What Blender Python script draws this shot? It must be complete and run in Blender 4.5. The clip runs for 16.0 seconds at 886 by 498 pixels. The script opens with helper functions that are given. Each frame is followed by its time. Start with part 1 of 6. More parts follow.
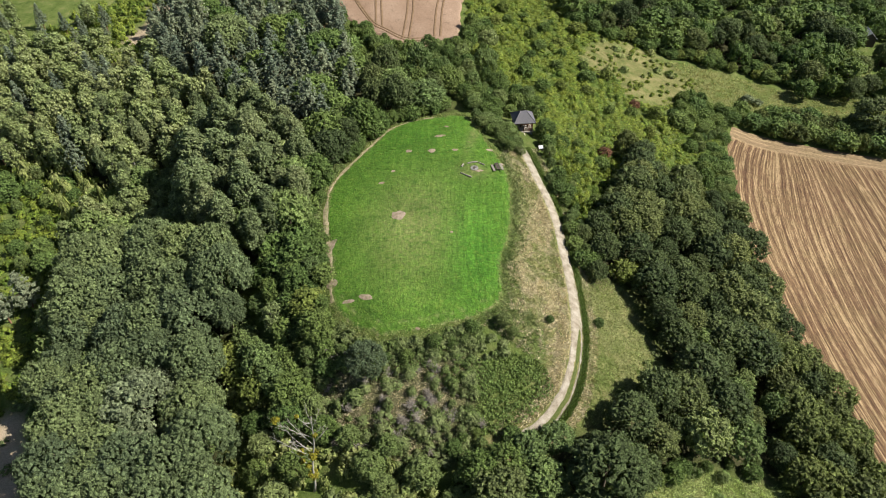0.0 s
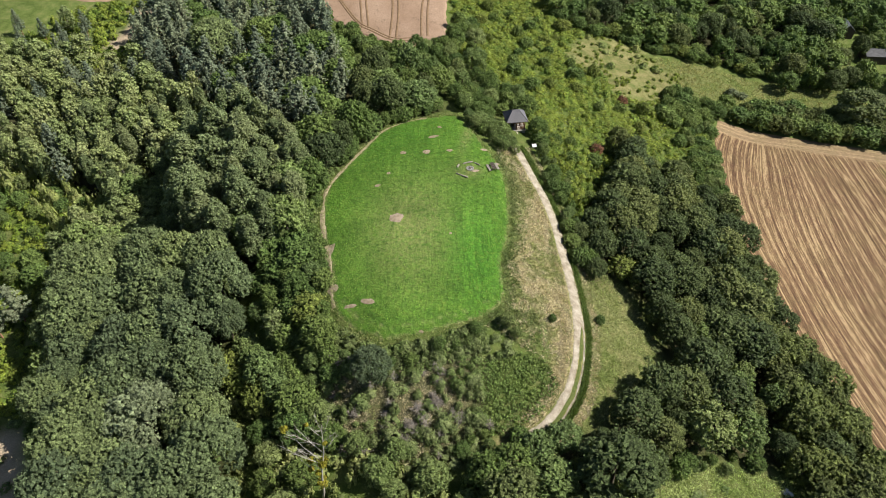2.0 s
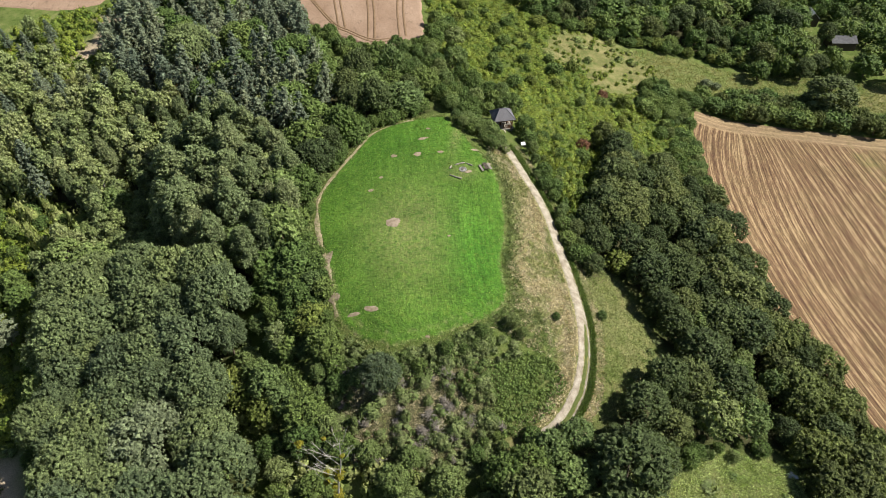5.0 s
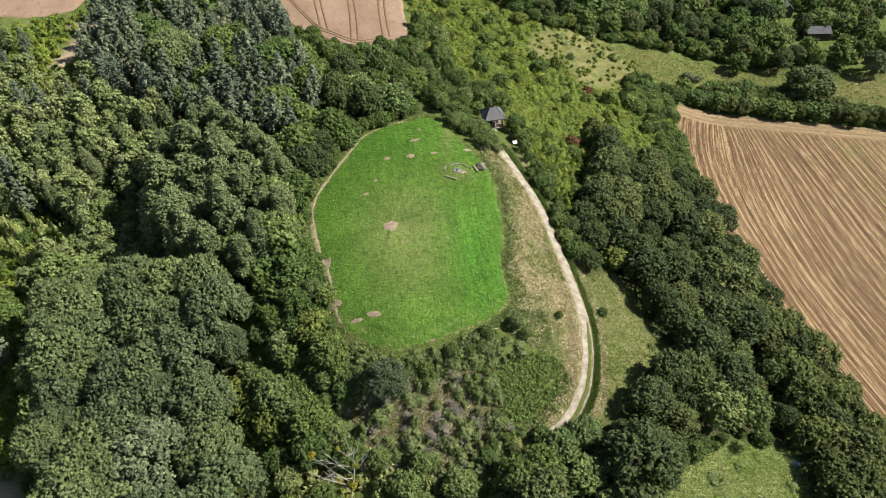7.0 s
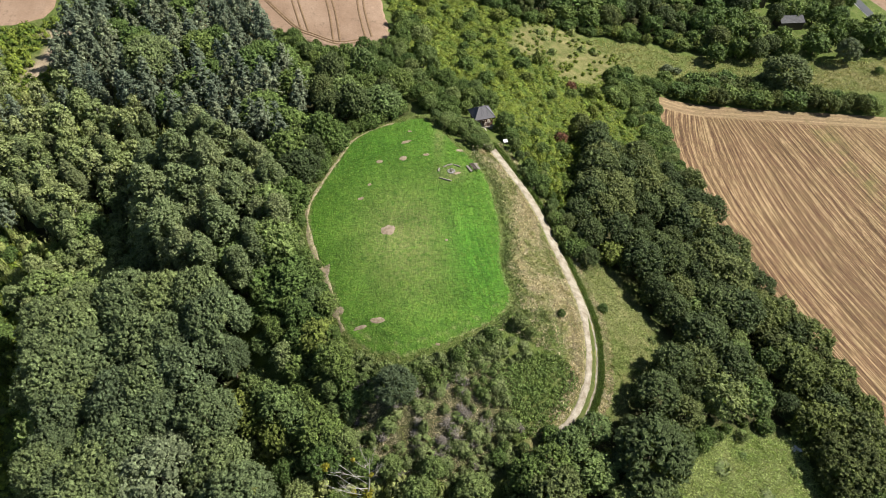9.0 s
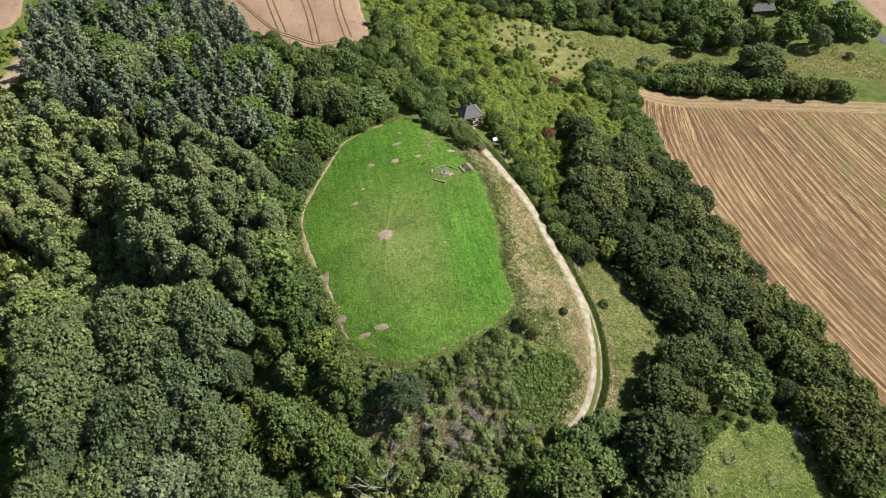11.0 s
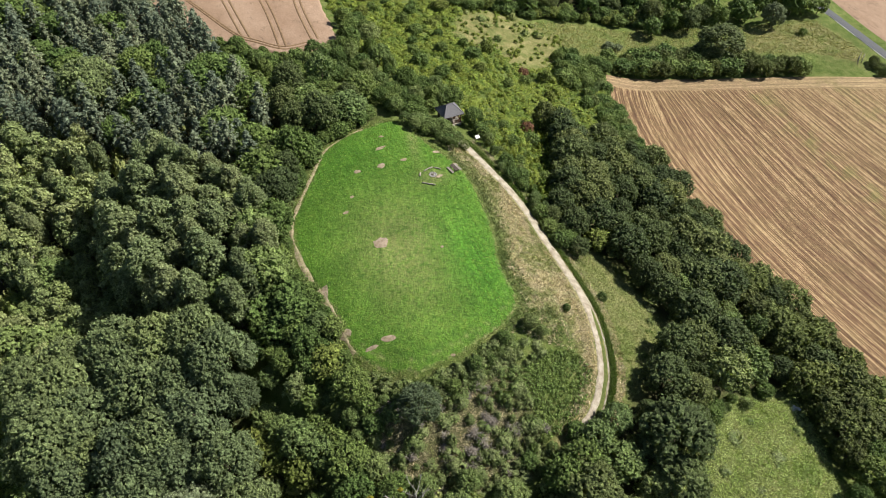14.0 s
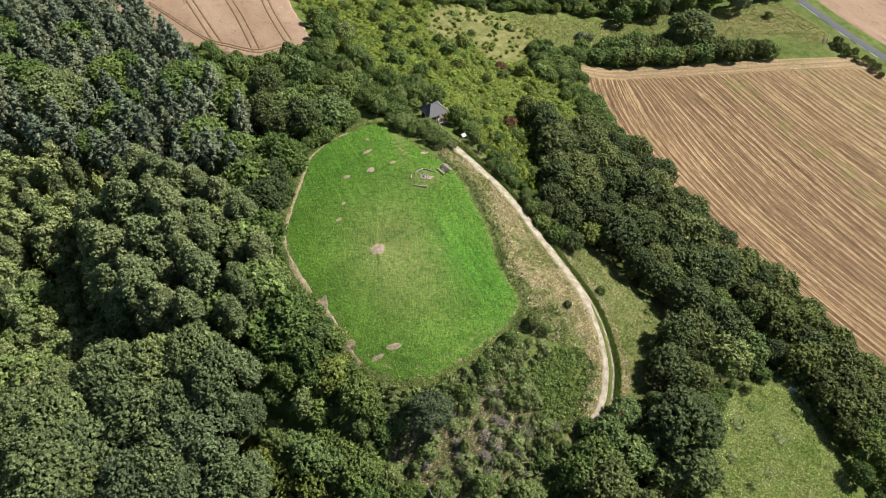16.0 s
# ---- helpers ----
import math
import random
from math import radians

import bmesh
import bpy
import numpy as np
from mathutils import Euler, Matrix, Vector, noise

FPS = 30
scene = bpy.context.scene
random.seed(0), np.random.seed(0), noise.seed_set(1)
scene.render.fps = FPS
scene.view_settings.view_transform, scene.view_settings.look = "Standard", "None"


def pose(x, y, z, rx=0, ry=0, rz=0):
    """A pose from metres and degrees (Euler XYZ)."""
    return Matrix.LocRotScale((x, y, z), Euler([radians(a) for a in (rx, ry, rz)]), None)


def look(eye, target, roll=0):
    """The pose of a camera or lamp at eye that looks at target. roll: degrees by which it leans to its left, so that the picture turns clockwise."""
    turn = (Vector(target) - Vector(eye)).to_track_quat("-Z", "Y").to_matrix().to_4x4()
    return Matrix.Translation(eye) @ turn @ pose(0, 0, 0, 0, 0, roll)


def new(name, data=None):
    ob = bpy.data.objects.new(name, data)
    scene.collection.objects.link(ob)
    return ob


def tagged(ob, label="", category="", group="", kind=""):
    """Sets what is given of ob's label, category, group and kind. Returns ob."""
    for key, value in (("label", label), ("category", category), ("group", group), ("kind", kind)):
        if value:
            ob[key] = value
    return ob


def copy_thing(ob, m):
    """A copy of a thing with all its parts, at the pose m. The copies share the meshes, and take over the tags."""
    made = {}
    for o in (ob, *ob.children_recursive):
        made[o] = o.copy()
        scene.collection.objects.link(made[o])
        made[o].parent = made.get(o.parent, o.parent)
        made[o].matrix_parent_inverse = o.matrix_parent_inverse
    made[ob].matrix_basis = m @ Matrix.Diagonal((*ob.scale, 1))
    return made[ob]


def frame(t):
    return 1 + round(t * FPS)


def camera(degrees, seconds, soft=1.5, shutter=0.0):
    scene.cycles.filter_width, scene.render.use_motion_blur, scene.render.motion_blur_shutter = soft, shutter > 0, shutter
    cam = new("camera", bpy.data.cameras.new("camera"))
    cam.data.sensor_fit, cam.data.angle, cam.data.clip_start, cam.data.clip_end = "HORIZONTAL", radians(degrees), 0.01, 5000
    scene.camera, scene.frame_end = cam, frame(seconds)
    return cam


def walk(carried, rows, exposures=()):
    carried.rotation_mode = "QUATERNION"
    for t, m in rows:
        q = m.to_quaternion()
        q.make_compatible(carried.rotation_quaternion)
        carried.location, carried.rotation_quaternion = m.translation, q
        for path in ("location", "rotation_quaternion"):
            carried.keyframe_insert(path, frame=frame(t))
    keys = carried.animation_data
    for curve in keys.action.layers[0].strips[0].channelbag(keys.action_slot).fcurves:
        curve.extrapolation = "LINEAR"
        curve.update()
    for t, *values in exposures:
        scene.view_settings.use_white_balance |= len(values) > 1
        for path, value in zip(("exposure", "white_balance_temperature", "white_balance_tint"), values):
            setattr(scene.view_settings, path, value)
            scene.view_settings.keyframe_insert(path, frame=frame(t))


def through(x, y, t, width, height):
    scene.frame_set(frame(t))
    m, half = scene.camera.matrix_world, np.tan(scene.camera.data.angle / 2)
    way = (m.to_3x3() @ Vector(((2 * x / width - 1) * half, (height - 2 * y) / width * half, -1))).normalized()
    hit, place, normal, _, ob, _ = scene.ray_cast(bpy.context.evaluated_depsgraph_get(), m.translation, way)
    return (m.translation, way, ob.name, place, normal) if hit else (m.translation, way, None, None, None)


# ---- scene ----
from mathutils.geometry import delaunay_2d_cdt

cam = camera(68.54, 16.0, soft=0.9)
PATH = [
    (0, (8.79, -86.95, 73.73), (8.06, -14.11, 5.21), 0.29),
    (1, (7.30, -86.62, 73.90), (7.96, -13.92, 5.24), 0.30),
    (2, (5.75, -86.25, 74.04), (7.86, -13.70, 5.25), 0.32),
    (3, (4.13, -85.84, 74.16), (7.76, -13.46, 5.26), 0.35),
    (4, (2.46, -85.36, 74.29), (7.66, -13.20, 5.26), 0.38),
    (5, (0.73, -84.81, 74.43), (7.58, -12.91, 5.26), 0.40),
    (6, (-1.04, -84.18, 74.59), (7.50, -12.61, 5.26), 0.42),
    (7, (-2.84, -83.45, 74.77), (7.44, -12.30, 5.26), 0.43),
    (8, (-4.68, -82.61, 74.99), (7.40, -11.96, 5.26), 0.42),
    (9, (-6.54, -81.66, 75.24), (7.38, -11.60, 5.26), 0.41),
    (10, (-8.42, -80.58, 75.53), (7.37, -11.22, 5.25), 0.38),
    (11, (-10.31, -79.38, 75.84), (7.40, -10.82, 5.23), 0.35),
    (12, (-12.20, -78.04, 76.17), (7.46, -10.40, 5.19), 0.32),
    (13, (-14.09, -76.56, 76.53), (7.56, -9.96, 5.14), 0.28),
    (14, (-15.97, -74.93, 76.88), (7.70, -9.49, 5.06), 0.25),
    (15, (-17.84, -73.14, 77.23), (7.89, -9.01, 4.95), 0.23),
    (16, (-19.68, -71.20, 77.56), (8.14, -8.50, 4.79), 0.23),
]
walk(cam, [(t, look(eye, target, roll)) for t, eye, target, roll in PATH], [(0, 0.83), (8, 0.88), (16, 0.89)])

# ---- light ----
SUN_EL, SUN_AZ = 46.0, 97.0  # elevation, and bearing clockwise from +y
world = bpy.data.worlds.new("sky")
scene.world = world
world.use_nodes = True
wn = world.node_tree
sky = wn.nodes.new("ShaderNodeTexSky")
sky.sky_type, sky.sun_disc = "NISHITA", False
sky.sun_elevation, sky.sun_rotation = radians(SUN_EL), radians(SUN_AZ)
wn.nodes["Background"].inputs["Strength"].default_value = 0.043
wn.links.new(sky.outputs[0], wn.nodes["Background"].inputs["Color"])
sun_dir = Vector((math.cos(radians(SUN_EL)) * math.sin(radians(SUN_AZ)), math.cos(radians(SUN_EL)) * math.cos(radians(SUN_AZ)), math.sin(radians(SUN_EL))))
sun_lamp = new("sun", bpy.data.lights.new("sun", "SUN"))
sun_lamp.data.energy, sun_lamp.data.angle, sun_lamp.data.color = 4.5, radians(0.5), (1.0, 0.95, 0.87)
sun_lamp.matrix_world = look(sun_dir * 300, (0, 0, 0))


# ---- materials ----
class Mat:
    """A small builder for node materials."""

    def __init__(self, name, rough=0.9, spec=0.25):
        self.m = bpy.data.materials.new(name)
        self.m.use_nodes = True
        self.t = self.m.node_tree
        self.bsdf = self.t.nodes["Principled BSDF"]
        self.bsdf.inputs["Roughness"].default_value = rough
        self.bsdf.inputs["Specular IOR Level"].default_value = spec

    def node(self, kind, **values):
        n = self.t.nodes.new(kind)
        for key, value in values.items():
            n.inputs[key.replace("_", " ")].default_value = value
        return n

    def link(self, a, b):
        self.t.links.new(a, b)

    def coords(self, scale=(1, 1, 1), turn=0.0):
        tc = self.t.nodes.new("ShaderNodeTexCoord")
        mp = self.t.nodes.new("ShaderNodeMapping")
        mp.inputs["Scale"].default_value = scale
        mp.inputs["Rotation"].default_value = (0, 0, radians(turn))
        self.link(tc.outputs["Object"], mp.inputs["Vector"])
        return mp.outputs[0]

    def noise(self, scale, detail=3.0, vec=None, rough=0.55):
        n = self.node("ShaderNodeTexNoise", Scale=scale, Detail=detail, Roughness=rough)
        self.link(vec if vec is not None else self.coords(), n.inputs["Vector"])
        return n.outputs[0]

    def attr(self, name):
        n = self.t.nodes.new("ShaderNodeAttribute")
        n.attribute_name = name
        return n.outputs["Fac"]

    def ramp(self, fac, stops):
        n = self.t.nodes.new("ShaderNodeValToRGB")
        e = n.color_ramp.elements
        while len(e) < len(stops):
            e.new(0.5)
        for el, (pos, col) in zip(e, stops):
            el.position = pos
            el.color = (*col, 1) if not isinstance(col, float) else (col, col, col, 1)
        self.link(fac, n.inputs[0])
        return n.outputs[0]

    def math(self, op, a, b=0.5):
        n = self.t.nodes.new("ShaderNodeMath")
        n.operation = op
        for k, v in enumerate((a, b)):
            if isinstance(v, (int, float)):
                n.inputs[k].default_value = v
            else:
                self.link(v, n.inputs[k])
        return n.outputs[0]

    def mix(self, fac, a, b, kind="MIX"):
        n = self.t.nodes.new("ShaderNodeMix")
        n.data_type, n.blend_type = "RGBA", kind
        for sock, v in ((n.inputs[0], fac), (n.inputs[6], a), (n.inputs[7], b)):
            if isinstance(v, (int, float)):
                sock.default_value = v
            elif isinstance(v, tuple):
                sock.default_value = (*v, 1)
            else:
                self.link(v, sock)
        return n.outputs[2]

    def color(self, c):
        if isinstance(c, tuple):
            self.bsdf.inputs["Base Color"].default_value = (*c, 1)
        else:
            self.link(c, self.bsdf.inputs["Base Color"])
        return self

    def bump(self, fac, strength=0.5, distance=0.1):
        n = self.node("ShaderNodeBump", Strength=strength, Distance=distance)
        self.link(fac, n.inputs["Height"])
        self.link(n.outputs[0], self.bsdf.inputs["Normal"])
        return self


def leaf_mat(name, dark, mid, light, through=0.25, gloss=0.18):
    """Foliage: each plant has its own tone, each leaf its own shade, lit and dark clumps are painted in, and some light
    passes through.
    """
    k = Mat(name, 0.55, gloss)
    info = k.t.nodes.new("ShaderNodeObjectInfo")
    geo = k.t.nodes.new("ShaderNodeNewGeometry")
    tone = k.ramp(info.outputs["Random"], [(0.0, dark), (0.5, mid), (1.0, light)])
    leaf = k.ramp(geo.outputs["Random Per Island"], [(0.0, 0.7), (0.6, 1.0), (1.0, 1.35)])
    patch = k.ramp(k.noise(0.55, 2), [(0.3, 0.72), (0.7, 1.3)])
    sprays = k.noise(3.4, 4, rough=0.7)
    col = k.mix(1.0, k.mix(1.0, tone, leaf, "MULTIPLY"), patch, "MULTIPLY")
    # mottle puts sunlit sprays and the dark gaps between them into the colour
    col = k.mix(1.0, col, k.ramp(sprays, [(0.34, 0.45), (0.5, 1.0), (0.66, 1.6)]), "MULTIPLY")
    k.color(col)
    tr = k.t.nodes.new("ShaderNodeBsdfTranslucent")
    k.link(k.mix(1.0, col, (1.2, 1.2, 0.6), "MULTIPLY"), tr.inputs["Color"])
    mx = k.t.nodes.new("ShaderNodeMixShader")
    mx.inputs[0].default_value = through
    out = k.t.nodes["Material Output"]
    k.link(k.bsdf.outputs[0], mx.inputs[1])
    k.link(tr.outputs[0], mx.inputs[2])
    k.link(mx.outputs[0], out.inputs["Surface"])
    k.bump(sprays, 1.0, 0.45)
    return k.m


def blend_leaf_mat(name, tones, through=0.22):
    """Foliage of a joined thicket: tone drifts over metres and varies from leaf to leaf, with lit and dark clumps
    painted in.
    """
    k = Mat(name, 0.6, 0.3)
    geo = k.t.nodes.new("ShaderNodeNewGeometry")
    n = len(tones) - 1
    tone = k.ramp(k.noise(0.16, 3, rough=0.7), [(0.3 + 0.4 * i / n, c) for i, c in enumerate(tones)])
    leaf = k.ramp(geo.outputs["Random Per Island"], [(0.0, 0.68), (0.6, 1.0), (1.0, 1.42)])
    sprays = k.noise(3.6, 4, rough=0.68)
    col = k.mix(1.0, tone, leaf, "MULTIPLY")
    # noise paints lit clumps and shaded hollows into the leaf colour
    col = k.mix(1.0, col, k.ramp(sprays, [(0.34, 0.5), (0.5, 1.0), (0.66, 1.5)]), "MULTIPLY")
    k.color(col)
    tr = k.t.nodes.new("ShaderNodeBsdfTranslucent")
    k.link(k.mix(1.0, col, (1.2, 1.2, 0.6), "MULTIPLY"), tr.inputs["Color"])
    mx = k.t.nodes.new("ShaderNodeMixShader")
    mx.inputs[0].default_value = through
    k.link(k.bsdf.outputs[0], mx.inputs[1])
    k.link(tr.outputs[0], mx.inputs[2])
    k.link(mx.outputs[0], k.t.nodes["Material Output"].inputs["Surface"])
    k.bump(sprays, 1.0, 0.22)
    return k.m


def ground_mat():
    k = Mat("rough_ground", 0.95, 0.1)
    big, mid, fine = k.noise(0.05, 4), k.noise(0.4, 4, rough=0.65), k.noise(5.0, 4, rough=0.7)
    grass = k.ramp(mid, [(0.3, (0.065, 0.10, 0.02)), (0.5, (0.105, 0.14, 0.036)), (0.72, (0.16, 0.17, 0.062))])
    litter = k.ramp(mid, [(0.3, (0.030, 0.034, 0.014)), (0.7, (0.076, 0.072, 0.034))])
    col = k.mix(k.attr("wood"), grass, litter)
    col = k.mix(k.attr("brown"), col, k.ramp(k.noise(1.2, 5, rough=0.7), [(0.3, (0.07, 0.06, 0.035)), (0.55, (0.16, 0.125, 0.085)), (0.75, (0.24, 0.20, 0.15))]))
    col = k.mix(k.attr("sand"), col, (0.383, 0.306, 0.212))
    parched = k.math("MULTIPLY", k.attr("dry"), k.ramp(k.noise(0.16, 4, rough=0.7), [(0.36, 0.3), (0.52, 1.0)]))
    col = k.mix(parched, col, k.ramp(mid, [(0.3, (0.14, 0.14, 0.05)), (0.6, (0.26, 0.215, 0.105))]))
    col = k.mix(1.0, col, k.ramp(fine, [(0.25, 0.6), (0.75, 1.4)]), "MULTIPLY")
    col = k.mix(1.0, col, k.ramp(big, [(0.3, 0.85), (0.7, 1.15)]), "MULTIPLY")
    k.color(col).bump(fine, 0.9, 0.25)
    return k.m


def meadow_mat():
    k = Mat("meadow_grass", 0.85, 0.2)
    broad, mid, fine = k.noise(0.11, 4), k.noise(0.7, 5, rough=0.72), k.noise(6.0, 5, rough=0.8)
    flecks = k.noise(2.6, 3, rough=0.6)
    mow = k.noise(1.0, 3, k.coords((1.9, 0.10, 1), 4))
    col = k.ramp(mid, [(0.32, (0.041, 0.099, 0.009)), (0.5, (0.064, 0.147, 0.014)), (0.75, (0.100, 0.178, 0.023))])
    worn = k.math("MULTIPLY", k.attr("worn"), k.ramp(k.noise(1.3, 5, rough=0.7), [(0.33, 0.2), (0.6, 1.0)]))
    col = k.mix(worn, col, (0.178, 0.182, 0.068))
    col = k.mix(k.attr("lush"), col, k.ramp(mid, [(0.3, (0.023, 0.099, 0.007)), (0.7, (0.044, 0.158, 0.010))]))
    col = k.mix(1.0, col, k.mix(k.math("ADD", k.math("MULTIPLY", k.attr("lush"), 0.8), 0.28), (1.0, 1.0, 1.0), k.ramp(mow, [(0.32, 0.6), (0.5, 1.0), (0.68, 1.35)])), "MULTIPLY")
    col = k.mix(k.ramp(mow, [(0.6, 0.0), (0.85, 0.25)]), col, (0.119, 0.173, 0.037))
    col = k.mix(k.ramp(flecks, [(0.62, 0.0), (0.74, 0.5)]), col, (0.183, 0.217, 0.068))
    rim = k.math("MULTIPLY", k.attr("rim"), k.ramp(k.noise(0.9, 4, rough=0.7), [(0.38, 0.05), (0.58, 1.0)]))
    col = k.mix(rim, col, (0.27, 0.232, 0.128))
    col = k.mix(1.0, col, k.ramp(fine, [(0.28, 0.5), (0.72, 1.55)]), "MULTIPLY")
    col = k.mix(1.0, col, k.ramp(broad, [(0.3, 0.8), (0.7, 1.22)]), "MULTIPLY")
    spots = k.noise(0.95, 5, rough=0.75)
    col = k.mix(k.ramp(spots, [(0.56, 0.0), (0.66, 0.55)]), col, (0.147, 0.208, 0.035))
    col = k.mix(k.ramp(spots, [(0.37, 0.75), (0.45, 0.0)]), col, (0.044, 0.104, 0.014))
    clump = k.noise(2.3, 4, rough=0.65)
    col = k.mix(1.0, col, k.ramp(clump, [(0.3, 0.66), (0.5, 1.0), (0.7, 1.34)]), "MULTIPLY")
    k.color(col).bump(k.math("ADD", fine, k.math("MULTIPLY", clump, 2.0)), 0.9, 0.1)
    return k.m


def dry_mat():
    k = Mat("dry_grass", 0.9, 0.15)
    mid, fine = k.noise(0.45, 5, rough=0.7), k.noise(4.5, 5, rough=0.75)
    lay = k.noise(1.0, 4, k.coords((0.5, 2.2, 1), 25), 0.7)
    col = k.ramp(mid, [(0.28, (0.076, 0.113, 0.023)), (0.45, (0.16, 0.165, 0.055)), (0.6, (0.285, 0.24, 0.125)), (0.8, (0.37, 0.315, 0.19))])
    fresh = k.math("MULTIPLY", k.attr("fresh"), k.ramp(k.noise(0.9, 5, rough=0.7), [(0.36, 0.15), (0.55, 1.0)]))
    col = k.mix(fresh, col, k.ramp(fine, [(0.3, (0.06, 0.105, 0.02)), (0.7, (0.125, 0.17, 0.045))]))
    col = k.mix(1.0, col, k.ramp(lay, [(0.3, 0.7), (0.7, 1.25)]), "MULTIPLY")
    col = k.mix(1.0, col, k.ramp(fine, [(0.25, 0.65), (0.75, 1.35)]), "MULTIPLY")
    k.color(col).bump(fine, 0.9, 0.2)
    return k.m


def soil_mat(name="bare_soil", a=(0.20, 0.155, 0.105), b=(0.36, 0.29, 0.22)):
    k = Mat(name, 0.95, 0.1)
    fine = k.noise(6.0, 5, rough=0.7)
    k.color(k.ramp(k.noise(1.6, 4), [(0.3, a), (0.7, b)])).bump(fine, 0.8, 0.1)
    return k.m


def gravel_mat():
    k = Mat("gravel", 0.95, 0.15)
    fine = k.noise(9.0, 5, rough=0.75)
    col = k.ramp(k.noise(0.8, 4), [(0.35, (0.225, 0.188, 0.138)), (0.5, (0.32, 0.28, 0.22)), (0.65, (0.40, 0.36, 0.295))])
    col = k.mix(k.math("MULTIPLY", k.attr("rim"), k.ramp(k.noise(2.2, 4), [(0.4, 0.0), (0.6, 1.0)])), col, (0.115, 0.115, 0.046))
    col = k.mix(1.0, col, k.ramp(fine, [(0.25, 0.7), (0.75, 1.25)]), "MULTIPLY")
    k.color(col).bump(fine, 0.8, 0.08)
    return k.m


def stubble_mat():
    """Straw rows lie along the field's own across-the-rows coordinate; the headland runs the other way."""
    k = Mat("stubble", 0.9, 0.2)

    def rows(across, along):
        def streaks(scale, stretch, detail):
            comb = k.t.nodes.new("ShaderNodeCombineXYZ")
            k.link(k.attr(across), comb.inputs[0])
            k.link(k.math("MULTIPLY", k.attr(along), stretch), comb.inputs[1])
            return k.noise(scale, detail, comb.outputs[0], 0.7)

        drift, lines, broken = streaks(0.35, 0.05, 2), streaks(1.7, 0.02, 4), streaks(3.4, 0.07, 4)
        phase = k.math("ADD", k.math("MULTIPLY", k.attr(across), 3.0), k.math("MULTIPLY", drift, 6.0))
        swath = k.math("MULTIPLY", k.math("SINE", phase), 0.034)
        mixed = k.math("ADD", k.math("MULTIPLY", lines, 0.52), k.math("MULTIPLY", broken, 0.40))
        return k.math("ADD", k.math("ADD", swath, mixed), k.math("MULTIPLY", drift, 0.08))

    main, head = rows("across", "along"), rows("along", "across")
    f = k.t.nodes.new("ShaderNodeMix")
    k.link(k.attr("headland"), f.inputs[0])
    k.link(main, f.inputs[2])
    k.link(head, f.inputs[3])
    rowf = f.outputs[0]
    col = k.ramp(rowf, [(0.39, (0.063, 0.033, 0.018)), (0.45, (0.105, 0.060, 0.032)), (0.51, (0.156, 0.098, 0.052)), (0.575, (0.318, 0.228, 0.126))])
    col = k.mix(k.math("MULTIPLY", k.attr("pale"), 0.4), col, k.ramp(rowf, [(0.42, (0.150, 0.100, 0.050)), (0.57, (0.360, 0.270, 0.140))]))
    col = k.mix(k.math("MULTIPLY", k.attr("bare"), 0.35), col, (0.088, 0.050, 0.028))
    col = k.mix(k.math("MULTIPLY", k.attr("headland"), 0.45), col, (0.34, 0.255, 0.15))
    patches = k.ramp(k.noise(0.22, 4, rough=0.65), [(0.42, 0.0), (0.62, 1.0)])
    weeds = k.math("MULTIPLY", k.math("ADD", k.math("MULTIPLY", k.attr("weedy"), 0.6), 0.14), patches)
    col = k.mix(weeds, col, k.ramp(rowf, [(0.42, (0.075, 0.078, 0.024)), (0.58, (0.20, 0.17, 0.065))]))
    fine = k.noise(1.7, 6, rough=0.85)
    col = k.mix(1.0, col, k.ramp(fine, [(0.28, 0.5), (0.5, 1.0), (0.72, 1.55)]), "MULTIPLY")
    k.color(col).bump(fine, 0.8, 0.15)
    return k.m


def wheat_mat():
    k = Mat("ripe_wheat", 0.9, 0.15)
    fine = k.noise(2.5, 5, rough=0.75)
    lodged = k.noise(0.12, 5, k.coords((1, 0.45, 1)), 0.7)
    col = k.ramp(lodged, [(0.3, (0.226, 0.150, 0.100)), (0.6, (0.304, 0.214, 0.150)), (0.8, (0.328, 0.242, 0.176))])
    col = k.mix(1.0, col, k.ramp(fine, [(0.25, 0.75), (0.75, 1.2)]), "MULTIPLY")
    marks = k.noise(0.5, 5, k.coords((1, 0.4, 1)), 0.75)
    col = k.mix(1.0, col, k.ramp(marks, [(0.34, 0.62), (0.44, 1.0), (0.6, 1.0), (0.7, 1.15)]), "MULTIPLY")
    k.color(col).bump(fine, 0.7, 0.15)
    return k.m


def plain_mat(name, a, b, scale=3.0, rough=0.8, spec=0.3, bump=0.3, metal=0.0):
    k = Mat(name, rough, spec)
    n = k.noise(scale, 5, rough=0.65)
    k.color(k.ramp(n, [(0.3, a), (0.7, b)])).bump(n, bump, 0.02)
    k.bsdf.inputs["Metallic"].default_value = metal
    return k.m


M_GROUND, M_MEADOW, M_DRY, M_SOIL, M_GRAVEL = ground_mat(), meadow_mat(), dry_mat(), soil_mat(), gravel_mat()
M_EARTH = soil_mat("trodden_earth", (0.26, 0.225, 0.125), (0.46, 0.38, 0.265))
M_STUBBLE, M_WHEAT = stubble_mat(), wheat_mat()
M_ASPHALT = plain_mat("asphalt", (0.060, 0.064, 0.072), (0.088, 0.092, 0.100), 1.5, 0.8, 0.3)
M_PAINT = plain_mat("road_paint", (0.480, 0.480, 0.464), (0.600, 0.600, 0.576), 4, 0.7)
M_BARK = plain_mat("bark", (0.088, 0.068, 0.048), (0.176, 0.144, 0.112), 5, 0.95, 0.1, 0.8)
